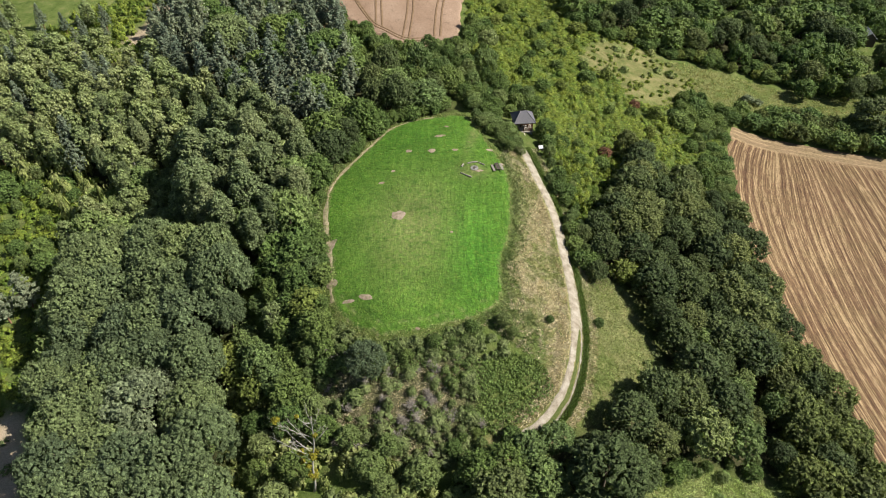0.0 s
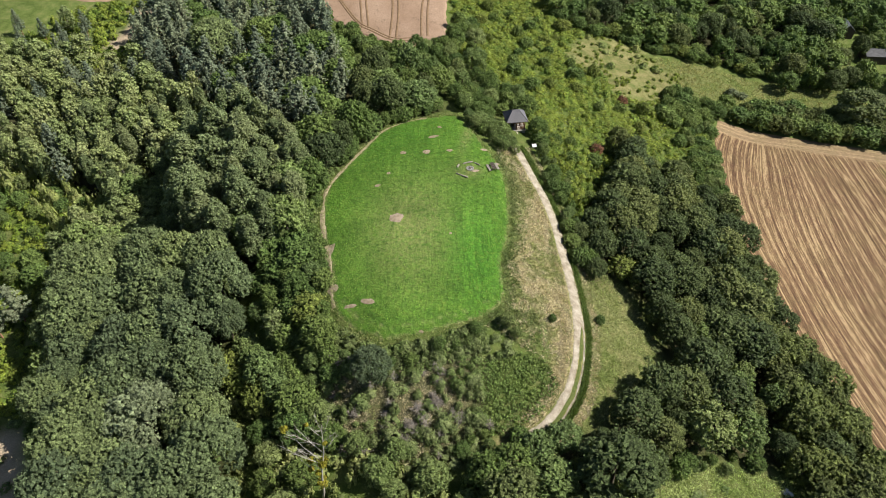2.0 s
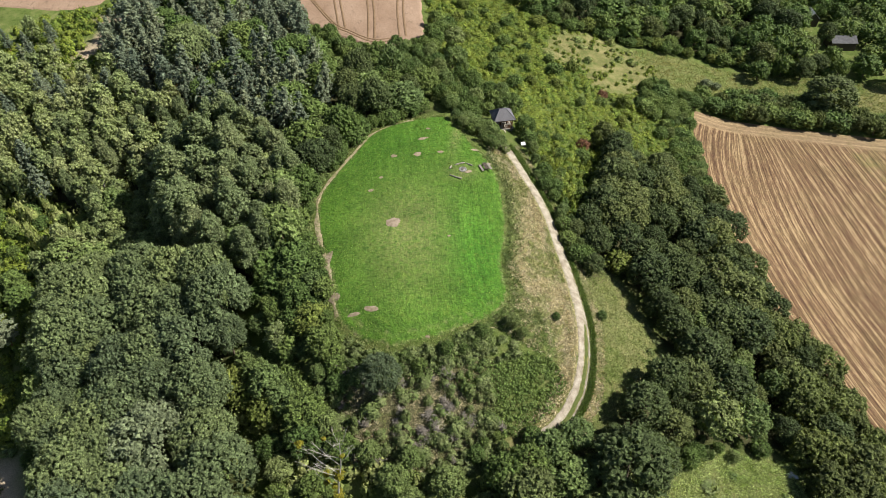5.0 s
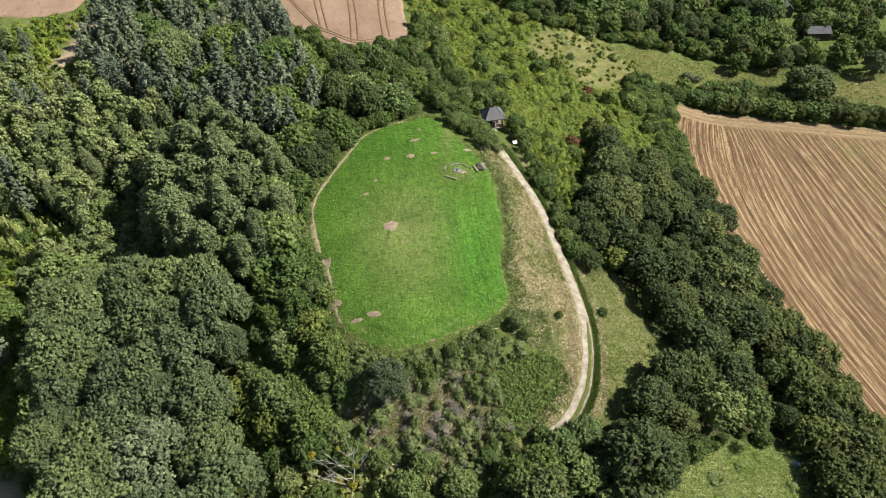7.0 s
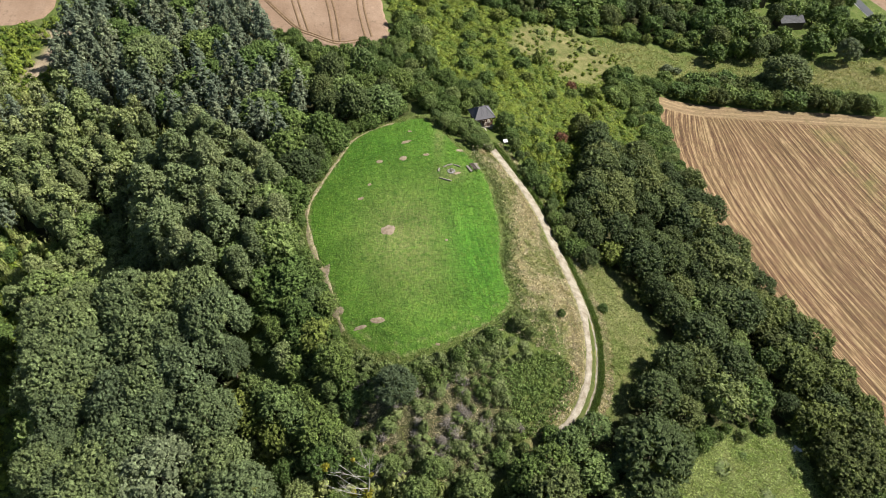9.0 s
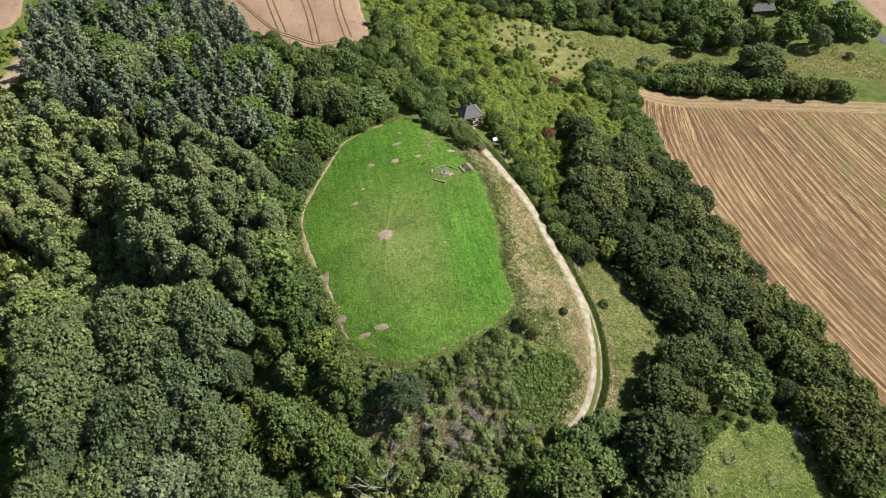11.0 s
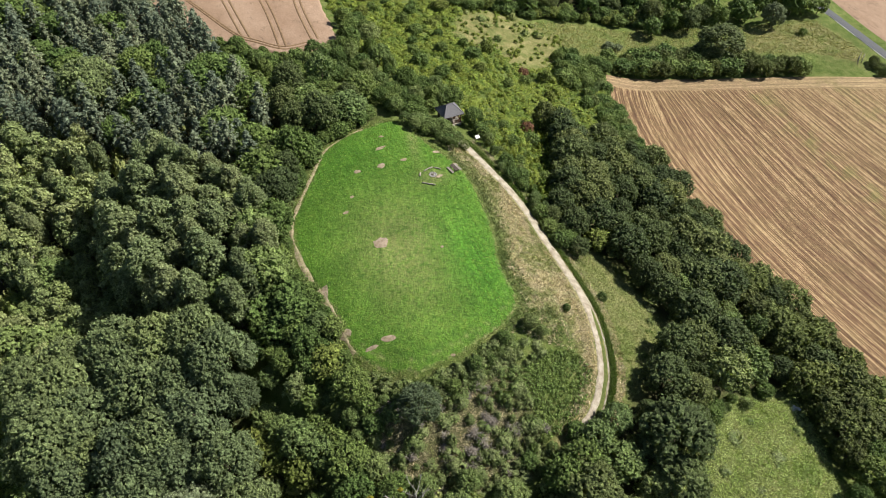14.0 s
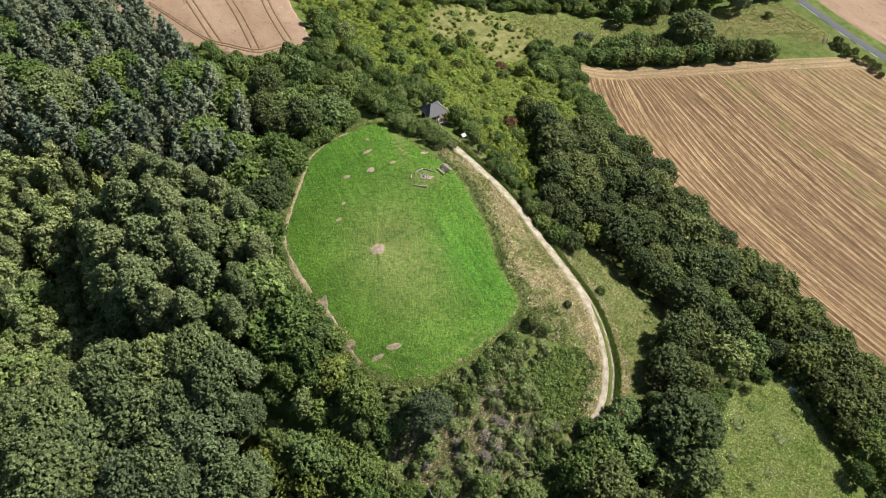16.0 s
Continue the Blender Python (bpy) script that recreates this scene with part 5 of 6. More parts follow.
PATCHES = [(0.1, -0.2, 1.5, 1.25), (5.5, 18.3, 0.95, 0.75), (0.9, 18.5, 0.7, 0.6), (10.0, 18.6, 0.7, 0.55), (6.9, 24.1, 1.25, 0.6), (8.2, 28.2, 0.6, 0.35), (-1.7, 12.2, 0.45, 0.35),
           (-3.6, 8.9, 0.6, 0.4), (-3.9, -18.2, 1.35, 0.55), (-6.7, -18.6, 1.2, 0.36), (-9.7, -14.9, 1.0, 0.85), (-11.0, -6.3, 0.7, 1.9), (16.8, 19.9, 0.9, 0.5), (9.4, -4.4, 0.3, 0.25),
           (4.3, -23.3, 0.4, 0.25), (-12.8, -1.5, 0.45, 0.8), (14.6, 11.8, 0.9, 0.4), (19.0, 15.2, 0.6, 0.35)]
for k, (x, y, a, b) in enumerate(PATCHES):
    soil_patch(x, y, a, b, 0.3 * math.sin(k * 2.1), k + 1)


def log_seat(x0, y0, x1, y1, radius, seed):
    """A weathered half-sunk log with sawn ends."""
    ob = thing("log_seat", "weathered grey log used as a seat by the fire ring", "log", "logs round the fire", pose((x0 + x1) / 2, (y0 + y1) / 2, gz((x0 + x1) / 2, (y0 + y1) / 2)))
    bm = bmesh.new()
    c = Vector(((x0 + x1) / 2, (y0 + y1) / 2, 0))
    d = Vector((x1 - x0, y1 - y0, 0))
    side = Vector((-d.y, d.x, 0)) * 0.06
    pts = [d * (u - 0.5) + side * math.sin(u * 3.1 + seed) - side * 0.7 + Vector((0, 0, radius * 0.85 + 0.08)) for u in np.linspace(0, 1, 7)]
    tube(bm, pts, [radius * (1 + 0.10 * math.sin(k * 1.7 + seed)) for k in range(7)], 10)
    part("trunk_piece", bm, M_LOG, ob)
    for u in (0.25, 0.75):
        bm = bmesh.new()
        p = d * (u - 0.5)
        box(bm, (0.25, 0.25, 0.18), Matrix.Translation(p + Vector((0, 0, 0.07))) @ Matrix.Rotation(math.atan2(d.y, d.x), 4, "Z"), 0.03)
        part("support_block", bm, M_LOG, ob)
    return ob


for k, (x0, y0, x1, y1) in enumerate([(12.3, 13.9, 14.2, 14.5), (14.45, 14.35, 15.6, 13.65), (11.0, 10.8, 13.2, 9.8), (11.6, 13.5, 11.25, 12.6)]):
    log_seat(x0, y0, x1, y1, 0.12, k)

fire = thing("fire_ring", "ring of grey stones round pale ash and charred wood", "fire pit", m=pose(13.6, 12.4, gz(13.6, 12.4) + 0.06))
for k in range(13):
    t = 2 * math.pi * k / 13
    bm = bmesh.new()
    bmesh.ops.create_icosphere(bm, subdivisions=2, radius=0.15)
    for v in bm.verts:
        v.co *= 1 + 0.35 * noise.noise(v.co * 6 + Vector((k * 3.0, 0, 0)))
        v.co.z *= 0.75
    bmesh.ops.transform(bm, matrix=pose(0.62 * math.cos(t), 0.62 * math.sin(t), 0.08, 0, 0, k * 40), verts=bm.verts)
    part("stone", bm, M_STONE, fire)
bm = bmesh.new()
bmesh.ops.create_cone(bm, cap_ends=True, segments=20, radius1=0.58, radius2=0.25, depth=0.10, matrix=pose(0, 0, 0.05))
part("ash_bed", bm, M_ASH, fire, "pale grey ash")
for k in range(3):
    bm = bmesh.new()
    tube(bm, [(-0.3, 0.05 * k, 0.12), (0.3, 0.1 - 0.08 * k, 0.16)], [0.05, 0.04], 6)
    bmesh.ops.rotate(bm, verts=bm.verts, cent=(0, 0, 0), matrix=Matrix.Rotation(k * 1.1, 3, "Z"))
    part("charred_log", bm, M_BARK, fire, "charred black log")

table = thing("picnic_table", "weathered grey timber picnic table with two benches", "table", m=pose(17.95, 13.05, gz(17.95, 13.05) + 0.07, 0, 0, 14))


def beam(name, parent, size, x, y, z, turn=0.0, tilt=0.0, mat=None, label="", bevel=0.012):
    bm = bmesh.new()
    box(bm, size, pose(x, y, z, 0, tilt, turn), bevel)
    return part(name, bm, mat or M_LOG, parent, label)


M_DARKWOOD = plain_mat("dark_wood", (0.05, 0.04, 0.035), (0.11, 0.09, 0.075), 5, 0.8, 0.2, 0.4)
for k in range(4):
    beam("tabletop_board", table, (0.185, 2.0, 0.05), -0.3 + 0.2 * k, 0, 0.75, mat=M_DARKWOOD)
for sx in (-1, 1):
    for k in range(2):
        beam("bench_board", table, (0.21, 2.0, 0.055), sx * (0.70 + 0.22 * k), 0, 0.45)
for sy in (-0.7, 0.7):
    beam("crossbeam", table, (1.9, 0.08, 0.1), 0, sy, 0.38, mat=M_DARKWOOD)
    beam("top_bearer", table, (0.75, 0.08, 0.08), 0, sy, 0.69, mat=M_DARKWOOD)
    for sx in (-1, 1):
        beam("leg", table, (0.09, 0.09, 0.82), sx * 0.42, sy + 0.06, 0.36, 0, sx * -22, M_DARKWOOD)


# ---- the shelter ----
def build_shelter():
    """An open timber pavilion with a hipped shingle roof on the slope above the track."""
    cx, cy, turn = 24.5, 33.4, 6.0
    lx, ly = 4.7, 4.5  # eaves
    floor_z = gz(cx, cy) + 0.25
    hut = thing("timber_shelter", "open timber shelter with a dark grey hipped shingle roof", "shelter", m=pose(cx, cy, floor_z, 0, 0, turn))
    beam("floor_deck", hut, (lx - 0.5, ly - 0.5, 0.14), 0, 0, 0.0, mat=M_DECK, label="pale worn timber deck")
    beam("foundation", hut, (lx - 0.8, ly - 0.8, 1.4), 0, 0, -0.78, mat=M_STONE, label="grey stone footing", bevel=0.03)
    for x in (-lx / 2 + 0.55, 0, lx / 2 - 0.55):
        for y in (-ly / 2 + 0.5, ly / 2 - 0.5):
            beam("post", hut, (0.15, 0.15, 2.2), x, y, 1.15, mat=M_WOOD)
    for y in (-ly / 2 + 0.5, ly / 2 - 0.5):
        beam("wall_plate", hut, (lx - 0.7, 0.16, 0.2), 0, y, 2.2, mat=M_WOOD)
    for x in (-lx / 2 + 0.55, lx / 2 - 0.55):
        beam("wall_plate", hut, (0.15, ly - 1.2, 0.19), x, 0, 2.2, mat=M_WOOD)
    # boarded back and west side, low front rails
    for k in range(11):
        beam("wall_board", hut, (0.32, 0.04, 2.2), -lx / 2 + 0.75 + k * 0.325, ly / 2 - 0.5 + 0.11, 1.16, mat=M_DARKWOOD)
    for k in range(10):
        beam("wall_board", hut, (0.04, 0.32, 2.2), -lx / 2 + 0.44, -ly / 2 + 0.75 + k * 0.33, 1.16, mat=M_DARKWOOD)
    for z in (0.35, 0.6, 0.85):
        beam("front_rail", hut, (1.5, 0.05, 0.16), lx / 4 - 0.25, -ly / 2 + 0.40, z, mat=M_WOOD, label="red-brown front rail board")
        beam("side_rail", hut, (0.05, ly - 1.2, 0.16), lx / 2 - 0.44, 0, z, mat=M_WOOD)
    # roof: four slopes of shingle courses over a short ridge
    eave, top, ridge = 2.3, 4.0, 0.6
    half = np.array([[-lx / 2, -ly / 2], [lx / 2, -ly / 2], [lx / 2, ly / 2], [-lx / 2, ly / 2]])
    apex = np.array([[-ridge, 0], [ridge, 0], [ridge, 0], [-ridge, 0]])
    courses, roofs = 13, []
    for side, name in enumerate(("roof_front", "roof_east", "roof_back", "roof_west")):
        a, b = side, (side + 1) % 4
        slope = new(name, None)
        slope.parent = hut
        bm = bmesh.new()
        p0, p1 = Vector((*half[a], eave)), Vector((*half[b], eave))
        q0, q1 = Vector((*apex[a], top)), Vector((*apex[b], top))
        nor = (p1 - p0).cross(q0 - p0).normalized()
        for k in range(courses):
            u0, u1 = k / courses, (k + 1.12) / courses if k < courses - 1 else 1.0
            lift0, lift1 = nor * 0.045, nor * 0.012
            w = [p0.lerp(q0, u0) + lift0, p1.lerp(q1, u0) + lift0, p1.lerp(q1, u1) + lift1, p0.lerp(q0, u1) + lift1]
            bot = [v - nor * 0.035 for v in w]
            vs = [bm.verts.new(v) for v in w + bot]
            for f in ((0, 1, 2, 3), (7, 6, 5, 4), (4, 5, 1, 0), (5, 6, 2, 1), (6, 7, 3, 2), (7, 4, 0, 3)):
                bm.faces.new([vs[i] for i in f])
        bmesh.ops.remove_doubles(bm, verts=bm.verts, dist=1e-5)
        bpy.data.objects.remove(slope)
        roofs.append(part(name, bm, M_ROOF, hut, "slope of dark grey bitumen shingles"))
    for k in range(4):
        bm = bmesh.new()
        tube(bm, [Vector((*half[k], eave + 0.05)), Vector((*apex[k], top + 0.05))], [0.06, 0.06], 6)
        part("hip_cap", bm, M_ROOF, roofs[k])
    bm = bmesh.new()
    tube(bm, [Vector((-ridge, 0, top + 0.05)), Vector((ridge, 0, top + 0.05))], [0.07, 0.07], 6)
    part("ridge_cap", bm, M_ROOF, roofs[0])
    for k in range(4):
        a, b = Vector((*half[k], eave - 0.04)), Vector((*half[(k + 1) % 4], eave - 0.04))
        bm = bmesh.new()
        d = b - a
        box(bm, (d.length, 0.04, 0.16), Matrix.Translation((a + b) / 2) @ Matrix.Rotation(math.atan2(d.y, d.x), 4, "Z"), 0.008)
        part("fascia", bm, M_DARKWOOD, roofs[k], "dark timber fascia board")
    # a bench and a table inside, and a pale step at the front
    inner = thing("shelter_bench", "brown timber bench inside the shelter", "bench", m=pose(cx, cy, floor_z + 0.07, 0, 0, turn))
    beam("seat", inner, (2.6, 0.4, 0.06), 0.1, 1.0, 0.45, mat=M_WOOD)
    for x in (-0.9, 0.1, 1.1):
        beam("leg", inner, (0.1, 0.34, 0.42), x, 1.0, 0.21, mat=M_WOOD)
    tbl = thing("shelter_table", "red-brown timber table inside the shelter", "table", m=pose(cx, cy, floor_z + 0.07, 0, 0, turn))
    beam("tabletop", tbl, (1.8, 0.8, 0.06), 0.4, -0.1, 0.74, mat=M_WOOD)
    for x in (-0.3, 1.1):
        beam("trestle", tbl, (0.1, 0.6, 0.71), x, -0.1, 0.355, mat=M_WOOD)
    c, s = math.cos(radians(turn)), math.sin(radians(turn))
    sx, sy = cx + s * (ly / 2 + 0.35) - c * 1.1, cy - c * (ly / 2 + 0.35) - s * 1.1
    step = thing("front_step", "pale concrete step in front of the shelter", "step", m=pose(sx, sy, floor_z - 0.22, 0, 0, turn))
    beam("slab", step, (2.6, 0.9, 0.3), 0, 0, 0, mat=M_DECK)
    beam("lower_slab", step, (2.6, 0.9, 1.2), 0, -0.1, -0.72, mat=M_STONE)


build_shelter()

board = thing("information_board", "white tilted information board on two dark posts", "sign", m=pose(27.75, 25.45, gz(27.75, 25.45), 0, 0, 8))
for x in (-0.38, 0.38):
    beam("post", board, (0.09, 0.09, 1.15), x, 0.05, 0.5, mat=M_DARKWOOD)
bm = bmesh.new()
box(bm, (0.95, 0.75, 0.05), pose(0, 0, 1.08, 28, 0, 0), 0.01)
panel = part("panel", bm, M_WHITE, board, "white panel")
bm = bmesh.new()
box(bm, (1.02, 0.07, 0.07), pose(0, 0.36, 1.27, 28, 0, 0), 0.01)
part("top_rail", bm, M_DARKWOOD, panel, "dark timber rail")


# ---- dead tree with mistletoe, dry shrubs ----
def dead_tree(x, y, height, lean, seed):
    r = np.random.default_rng(seed)
    ob = thing("dead_tree", "bleached bare dead tree with yellow-green mistletoe balls", "tree", m=pose(x, y, gz(x, y) - 0.2))
    bm = bmesh.new()
    stem = [Vector((lean * k / 9 + 0.12 * math.sin(k * 1.3), 0.15 * math.sin(k * 0.9 + 1), height * k / 9)) for k in range(10)]
    tube(bm, stem, [0.19 - 0.018 * k for k in range(10)], 8)
    trunk = part("trunk", bm, M_DEADWOOD, ob)
    tips = []
    # height on the stem, compass turn, length and rise of each limb
    for u, ang, ln, rise in ((0.38, 165, 3.6, 0.7), (0.46, 150, 4.0, 0.7), (0.53, 175, 6.0, 0.75), (0.56, 150, 6.6, 0.8), (0.62, 185, 3.8, 0.9), (0.66, 150, 4.6, 0.8), (0.70, 25, 2.8, 0.9),
                             (0.75, 175, 4.4, 0.55), (0.80, 10, 2.2, 1.0), (0.84, 165, 2.8, 1.2), (0.87, 40, 2.6, 1.4), (0.9, 120, 2.4, 1.3), (0.93, 250, 2.0, 1.2)):
        p = stem[min(8, int(u * 9))].lerp(stem[min(9, int(u * 9) + 1)], u * 9 % 1)
        a = math.radians(ang + r.uniform(-8, 8))
        d = Vector((math.cos(a), math.sin(a), rise)).normalized()
        mid = p + d * ln * 0.5 + Vector((0, 0, -0.06 * ln))
        end = p + d * ln + Vector((0, 0, 0.05 * ln))
        bm = bmesh.new()
        tube(bm, [p, mid, end], [0.055 * (1.35 - u), 0.036 * (1.3 - u), 0.01], 6)
        for j in range(10):
            q = p.lerp(mid, 0.4 + 0.15 * j) if j < 4 else mid.lerp(end, (j - 3) / 7)
            e = q + (d + Vector((r.uniform(-1, 1), r.uniform(-1, 1), r.uniform(-0.1, 0.7))) * 0.8).normalized() * ln * r.uniform(0.16, 0.34)
            tube(bm, [q, q.lerp(e, 0.5) + Vector((0, 0, 0.05)), e], [0.022, 0.014, 0.006], 4)
        part("limb", bm, M_DEADWOOD, trunk)
        tips.append(end)
    for p, s in ((stem[2] + Vector((0, 0, 0.9)), 0.95), (stem[5], 0.85), (stem[4] + Vector((-0.5, 0, -0.6)), 0.5), (tips[0] * 0.5 + stem[3] * 0.5, 0.5), (tips[1] * 0.5 + stem[4] * 0.5, 0.55), (tips[3], 0.6), (stem[7] + Vector((0.2, 0, 0)), 0.35), (tips[9], 0.3)):
        c = unit(r.normal(size=(26, 3)))
        v, f = leaves(np.array(p) + c * s * 0.6, c, 14, s * 0.4, 0.14, 0.5, 0.8, r)
        m = new("mistletoe", mesh_of("mistletoe", v, f, L_MISTLE))
        m.parent = ob
        tagged(m, "yellow-green mistletoe ball")


dead_tree(-9.7, -43.7, 19.5, 2.3, 3)


def twig_bush(radius, height, seed):
    r = np.random.default_rng(seed)
    bm = bmesh.new()
    for k in range(34):
        a, e = r.uniform(0, 6.28), r.uniform(0.25, 1.45)
        d = Vector((math.cos(a) * math.cos(e), math.sin(a) * math.cos(e), math.sin(e)))
        p = Vector((r.normal() * 0.15, r.normal() * 0.15, 0))
        ln = r.uniform(0.6, 1.1)
        end = Vector((d.x * radius * ln, d.y * radius * ln, d.z * height * ln))
        tube(bm, [p, p.lerp(end, 0.5) + Vector((0, 0, 0.1)), end], [0.045, 0.035, 0.012], 3)
        for j in range(3):
            q = p.lerp(end, r.uniform(0.45, 0.9))
            e2 = q + Vector((r.normal(), r.normal(), r.uniform(0, 1))).normalized() * radius * 0.4
            tube(bm, [q, e2], [0.028, 0.01], 3)
    return bm


first = thing("dry_shrub", "leafless grey-brown dry shrub on the slope", "shrub", "dry shrubs")
part("branchwork", twig_bush(1.2, 1.5, 5), M_TWIG, first)
second = thing("dry_shrub", "leafless grey-brown dry shrub on the slope", "shrub", "dry shrubs")
part("branchwork", twig_bush(1.0, 1.2, 6), M_TWIG, second)
dr = np.random.default_rng(8)
spots = np.vstack([np.c_[dr.normal(0.5, 4.5, 22), dr.normal(-33.5, 2.8, 22)], np.c_[dr.normal(6.5, 3.5, 13), dr.normal(-35, 2.6, 13)], np.c_[dr.normal(-8.5, 1.6, 5), dr.normal(-27.5, 1.6, 5)]])
for k, (x, y) in enumerate(spots):
    if y > -27 and x > -5:
        y -= 5
    t = (first, second)[k % 2]
    m = pose(x, y, gz(x, y) - 0.05, 0, 0, dr.uniform(0, 360))
    if k < 2:
        t.matrix_basis = m
    else:
        copy_thing(t, m @ Matrix.Diagonal((*([dr.uniform(0.7, 1.3)] * 2), dr.uniform(0.7, 1.3), 1)))

# ---- far things ----
heap = thing("white_sheeting", "crumpled heap of white sheeting at the grove's edge", "sheeting", m=pose(59.8, -41.2, gz(59.8, -41.2)))
for k in range(3):
    bm = bmesh.new()
    bmesh.ops.create_icosphere(bm, subdivisions=3, radius=0.38)
    for v in bm.verts:
        v.co *= 1 + 0.5 * noise.noise(v.co * 3 + Vector((k * 5.0, 0, 0)))
        v.co.z = max(v.co.z * 0.6, -0.1)
    bmesh.ops.transform(bm, matrix=pose(0.45 * k - 0.45, 0.3 * math.sin(k * 2.0), 0.15, 0, 0, 50 * k), verts=bm.verts)
    part("fold", bm, M_WHITE, heap)


def far_shed(x, y, turn, lx, ly, wall_h, top, roof_mat, label):
    ob = thing("shed", label, "building", m=pose(x, y, gz(x, y), 0, 0, turn))
    beam("wall", ob, (lx, 0.2, wall_h + 0.6), 0, -ly / 2, wall_h / 2 - 0.3, mat=M_DARKWOOD)
    beam("wall", ob, (lx, 0.2, wall_h + 0.6), 0, ly / 2, wall_h / 2 - 0.3, mat=M_DARKWOOD)
    for sx in (-1, 1):
        bm = bmesh.new()
        vs = [bm.verts.new((sx * lx / 2 + dx, yy, zz)) for dx in (-0.1, 0.1) for yy, zz in ((-ly / 2 + 0.1, -0.6), (ly / 2 - 0.1, -0.6), (ly / 2 - 0.1, wall_h), (0, top - 0.08), (-ly / 2 + 0.1, wall_h))]
        bm.faces.new(vs[:5][::-1])
        bm.faces.new(vs[5:])
        for k in range(5):
            bm.faces.new((vs[k], vs[(k + 1) % 5], vs[5 + (k + 1) % 5], vs[5 + k]))
        part("gable", bm, M_DARKWOOD, ob)
    for sy in (-1, 1):
        a = math.degrees(math.atan2(top - wall_h, ly / 2))
        ln = math.hypot(top - wall_h, ly / 2) + 0.4
        bm = bmesh.new()
        box(bm, (lx + 0.5, ln, 0.09), pose(0, sy * (ly / 4 + 0.1), (top + wall_h) / 2, -sy * a, 0, 0), 0.02)
        part("roof_slope", bm, roof_mat, ob)


M_GREYTIN = plain_mat("grey_sheet_roof", (0.06, 0.06, 0.065), (0.13, 0.13, 0.135), 1.2, 0.85, 0.2, 0.4)
far_shed(150, 104.5, -6, 8, 5, 2.6, 3.9, M_GREYTIN, "low shed with a grey sheet roof among trees")
far_shed(147.5, 121, 82, 5, 4, 2.8, 4.6, M_WHITE, "house with a pale grey sheet roof among trees")

for x, y, t in ((171.5, 56.5, 20), (172.4, 55.6, -35), (170.8, 55.4, 60)):
    ob = thing("leaning_pole", "bare pale leaning pole at the field's corner", "pole", "leaning poles", pose(x, y, gz(x, y)))
    bm = bmesh.new()
    tube(bm, [(0, 0, -0.2), (0.4 * math.sin(t), 0.3, 1.6), (0.9 * math.sin(t), 0.5, 3.0)], [0.13, 0.11, 0.06], 7)
    part("pole", bm, M_DEADWOOD, ob)

# tramlines: pairs of wheel marks through the wheat
M_TRAM = soil_mat("tramline", (0.13, 0.085, 0.05), (0.22, 0.15, 0.09))
for k, (a, b) in enumerate((((-11.7, 85), (-15.5, 124)), ((-4.0, 77.5), (-5.4, 126)), ((4.4, 80), (6.0, 126)))):
    for s in (0.0, 1.7):
        line = spline([(a[0] + s, a[1]), (a[0] * 0.5 + b[0] * 0.5 + s + 0.8 * math.sin(k * 2.0), (a[1] + b[1]) / 2), (b[0] + s, b[1])], 24)
        ob = ribbon("wheel_mark", line, 1.1, M_TRAM, 0.42, 5)
        ob.parent = wheat
line = spline([(-24, 116), (-19.8, 105.4), (-13.2, 88.6), (-9, 83), (-3, 76.5), (3, 77)], 12)
for s in (0, 1.6):
    ob = ribbon("wheel_mark", line + np.array([0, s]), 1.1, M_TRAM, 0.44, 5)
    ob.parent = wheat
far_line = spline([(190, 75), (191.5, 55), (195, 40), (205, 10), (230, -60), (330, -60), (330, 120), (205, 160), (194, 110)], 8, True)
fan("harvested_field", far_line, M_WHEAT, 0.12, 30, "harvested tan field beyond the road", "field")

# the green middle of the track's lower end and its narrow outer rut
low_track = track_line[(track_line[:, 1] < -17)]
M_VERGE = plain_mat("verge_grass", (0.05, 0.075, 0.016), (0.11, 0.12, 0.04), 2.5, 0.9, 0.15, 0.8)
ribbon("track_grass_strip", low_track, 0.7, M_VERGE, 0.085, 3, "strip of grass between the wheel ruts", "grass", shift=-0.35)
ribbon("outer_wheel_rut", low_track, 0.38, M_GRAVEL, 0.11, 3, "narrow pale gravel wheel rut", "track", shift=-0.85)


# ---- grass: too many to count ----
def tufts(name, label, xy, heights, mat, seed, blades=5, width=0.05, flop=0.6):
    r = np.random.default_rng(seed)
    n = len(xy) * blades
    base = np.repeat(np.c_[xy, land(xy[:, 0], xy[:, 1]) + 0.05], blades, 0)
    base[:, :2] += r.normal(size=(n, 2)) * 0.10
    h = np.repeat(heights, blades)[:, None] * r.uniform(0.6, 1.2, (n, 1))
    a = r.uniform(0, 6.28, n)
    side = np.c_[np.cos(a), np.sin(a), np.zeros(n)] * width
    lean = np.c_[r.normal(size=(n, 2)) * flop, np.ones(n)]
    tip = base + lean * h
    v = np.stack([base - side, base + side, tip], 1).reshape(-1, 3)
    me = mesh_of(name, v, np.arange(n * 3).reshape(-1, 3), mat)
    return tagged(new(name, me), label, "grass", kind="stuff")


def throw(poly, n, seed, off_track=1.3):
    r = np.random.default_rng(seed)
    q = np.array(poly, float)
    lo, hi = q.min(0), q.max(0)
    p = lo + (hi - lo) * r.random((n, 2))
    p = p[inside(p[:, 0], p[:, 1], q)]
    return p[away(p[:, 0], p[:, 1], track_line) > off_track]


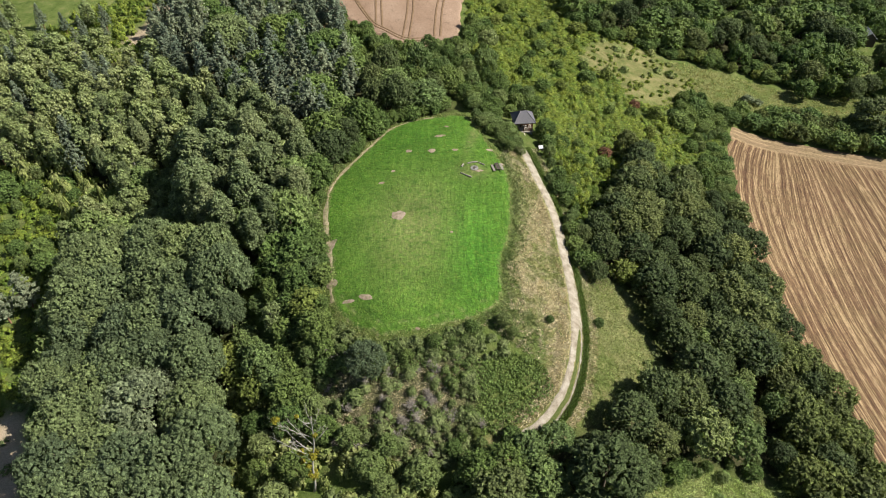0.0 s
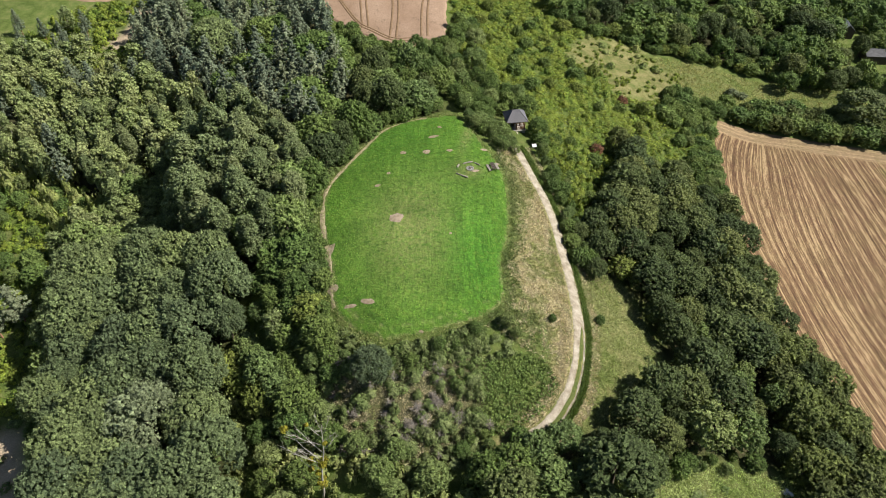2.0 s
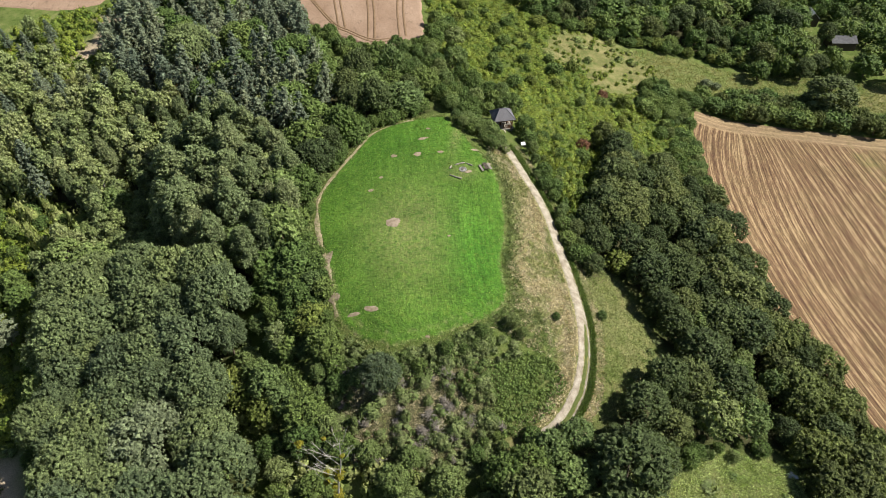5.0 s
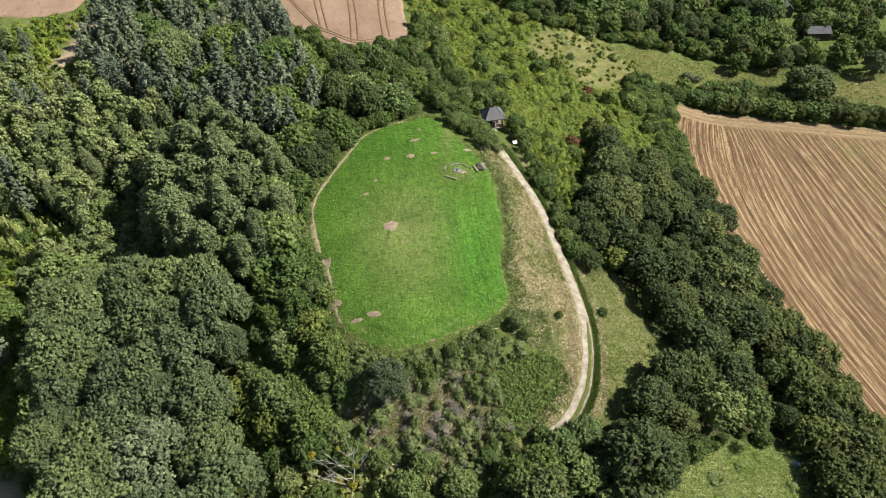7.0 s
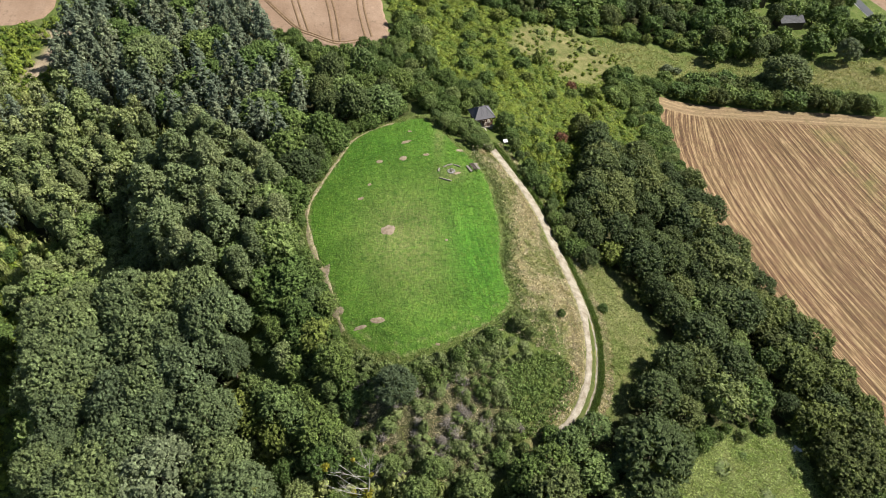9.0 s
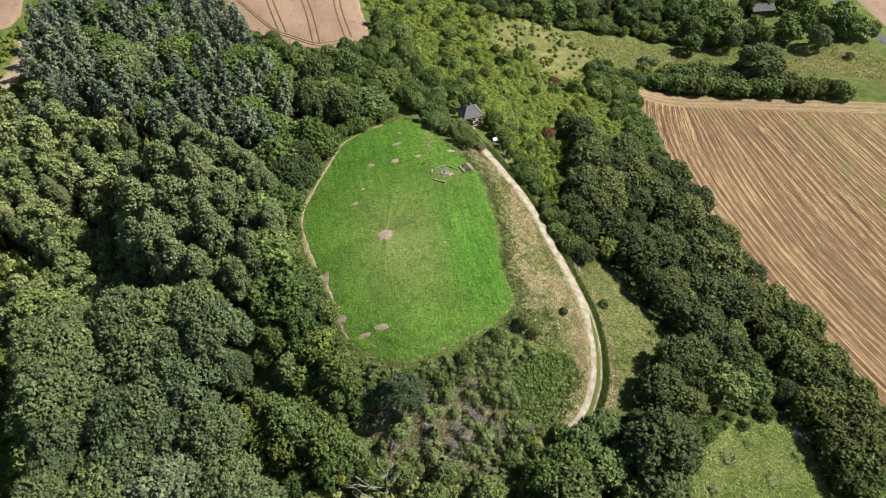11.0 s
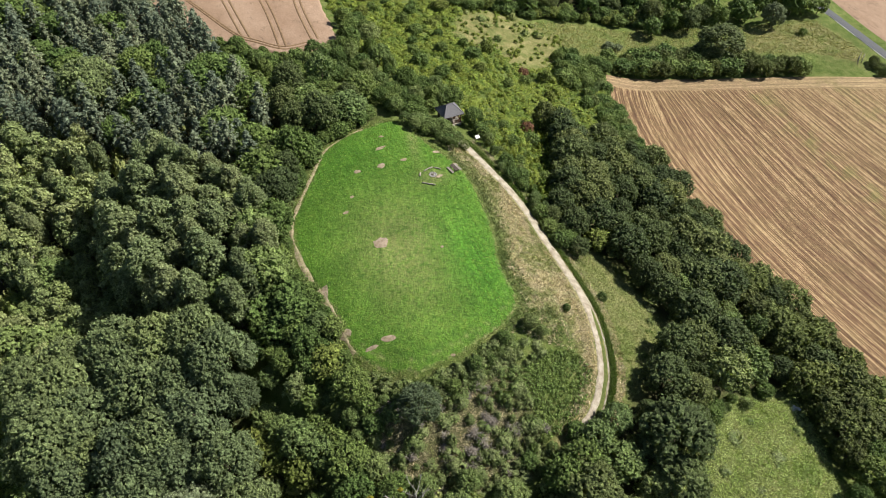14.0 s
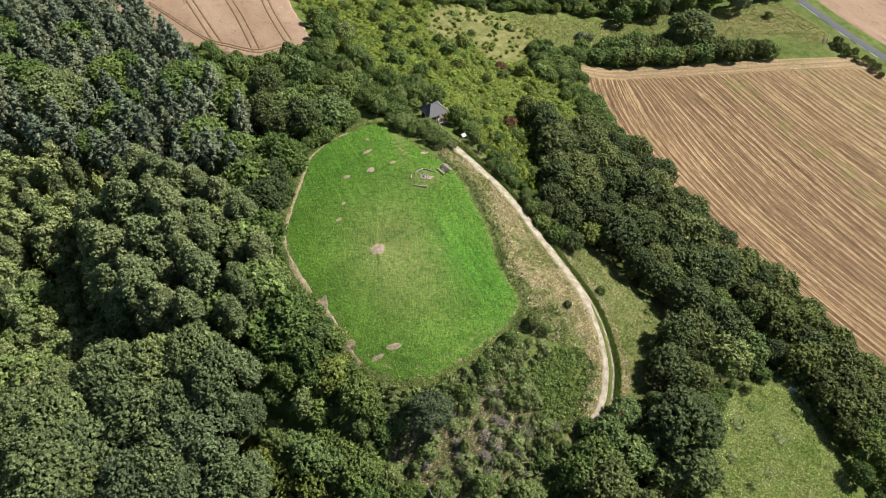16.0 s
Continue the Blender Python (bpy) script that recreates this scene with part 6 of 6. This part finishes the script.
gr = np.random.default_rng(77)
p = throw(meadow_line, 16000, 1)
p = p[gr.random(len(p)) > 0.9 * np.exp(-((p[:, 0] - 3) / 8.5) ** 2 - ((p[:, 1] + 3) / 13) ** 2)]
tufts("meadow_tufts", "short green tufts of meadow grass", p, 0.10 + 0.10 * gr.random(len(p)), L_GRASS, 2, 3, 0.05, 0.7)
p = throw(BANK, 11000, 3)
p = p[~inside(p[:, 0], p[:, 1], meadow_line)]
edge = away(p[:, 0], p[:, 1], np.vstack([meadow_line, meadow_line[:1]]))
soft = (edge < 0.6 + 3.0 * gr.random(len(p)) ** 1.5) | ((p[:, 1] < -19) & (p[:, 0] < 23) & (gr.random(len(p)) < 0.6))
q = p[soft]
tufts("fresh_bank_grass", "tall green grass along the meadow's edge", q, 0.2 + 0.3 * gr.random(len(q)), L_SLOPE, 13, 5, 0.07, 0.9)
p = p[~soft]
tufts("bank_grass", "tall dry straw-coloured grass on the bank", p, 0.16 + 0.22 * gr.random(len(p)), L_STRAW, 4, 5, 0.06, 1.1)
EASTGRASS = [(31, 2), (36, -4), (43, -6), (45, -20), (38, -31), (29, -35), (31, -25)]
p = throw(EASTGRASS, 9000, 5)
tufts("slope_grass", "rough olive and straw grass beside the track", p, 0.12 + 0.18 * gr.random(len(p)), L_OLIVE, 6, 4, 0.06, 1.1)
p = throw([(30, -42), (47, -38), (62, -39), (60, -48), (55, -62), (28, -58)], 9000, 7)
tufts("clearing_grass", "long yellow-green grass in the clearing", p, 0.18 + 0.28 * gr.random(len(p)), L_CLEAR, 8, 5, 0.06, 1.0)
p = throw([(-12, -26), (-4, -27.5), (4, -27), (11, -26), (12, -38), (2, -41), (-11, -37)], 3000, 11)
tufts("slope_straw", "dry grey-brown grass and stalks on the slope", p, 0.25 + 0.3 * gr.random(len(p)), L_STRAW, 12, 6, 0.028, 0.9)
side = track_line[(track_line[:, 1] < 24)]
d = np.gradient(side, axis=0)
d /= np.linalg.norm(d, axis=1)[:, None]
k = gr.integers(0, len(side), 5000)
p = side[k] + d[k] * gr.uniform(-0.6, 0.6, (5000, 1)) + np.c_[-d[k, 1], d[k, 0]] * (1.35 + 0.55 * gr.random((5000, 1))) + gr.normal(size=(5000, 2)) * 0.12
tufts("verge_grass", "dark green grass verge along the track", p, 0.25 + 0.3 * gr.random(len(p)), L_BROOM, 9, 6, 0.06, 0.5)
k = gr.integers(0, len(side), 3600)
off = np.where(gr.random(3600) < 0.5, 2.0 + 1.5 * gr.random(3600), -1.3 - 1.9 * gr.random(3600))
p = side[k] + d[k] * gr.uniform(-0.6, 0.6, (3600, 1)) + np.c_[-d[k, 1], d[k, 0]] * off[:, None]
tufts("trackside_straw", "dry straw-coloured grass on both sides of the track", p, 0.15 + 0.22 * gr.random(len(p)), L_STRAW, 16, 5, 0.06, 1.1)
ring = spline(MEADOW, 60, True)
p = ring + gr.normal(size=ring.shape) * 0.5
tufts("rim_grass", "straw-coloured grass fringe round the meadow", p, 0.12 + 0.2 * gr.random(len(p)), L_OLIVE, 10, 6, 0.035, 0.8)
p = throw([(82, 82), (100, 80), (128, 72), (160, 64), (172, 56), (178, 60), (174, 80), (150, 82), (131, 88), (106, 93), (95, 99), (83, 101), (76, 100)], 15000, 14)
tufts("strip_grass", "rough olive grass on the strip beyond the field", p, 0.14 + 0.2 * gr.random(len(p)), L_TUSSOCK, 15, 4, 0.11, 1.2)
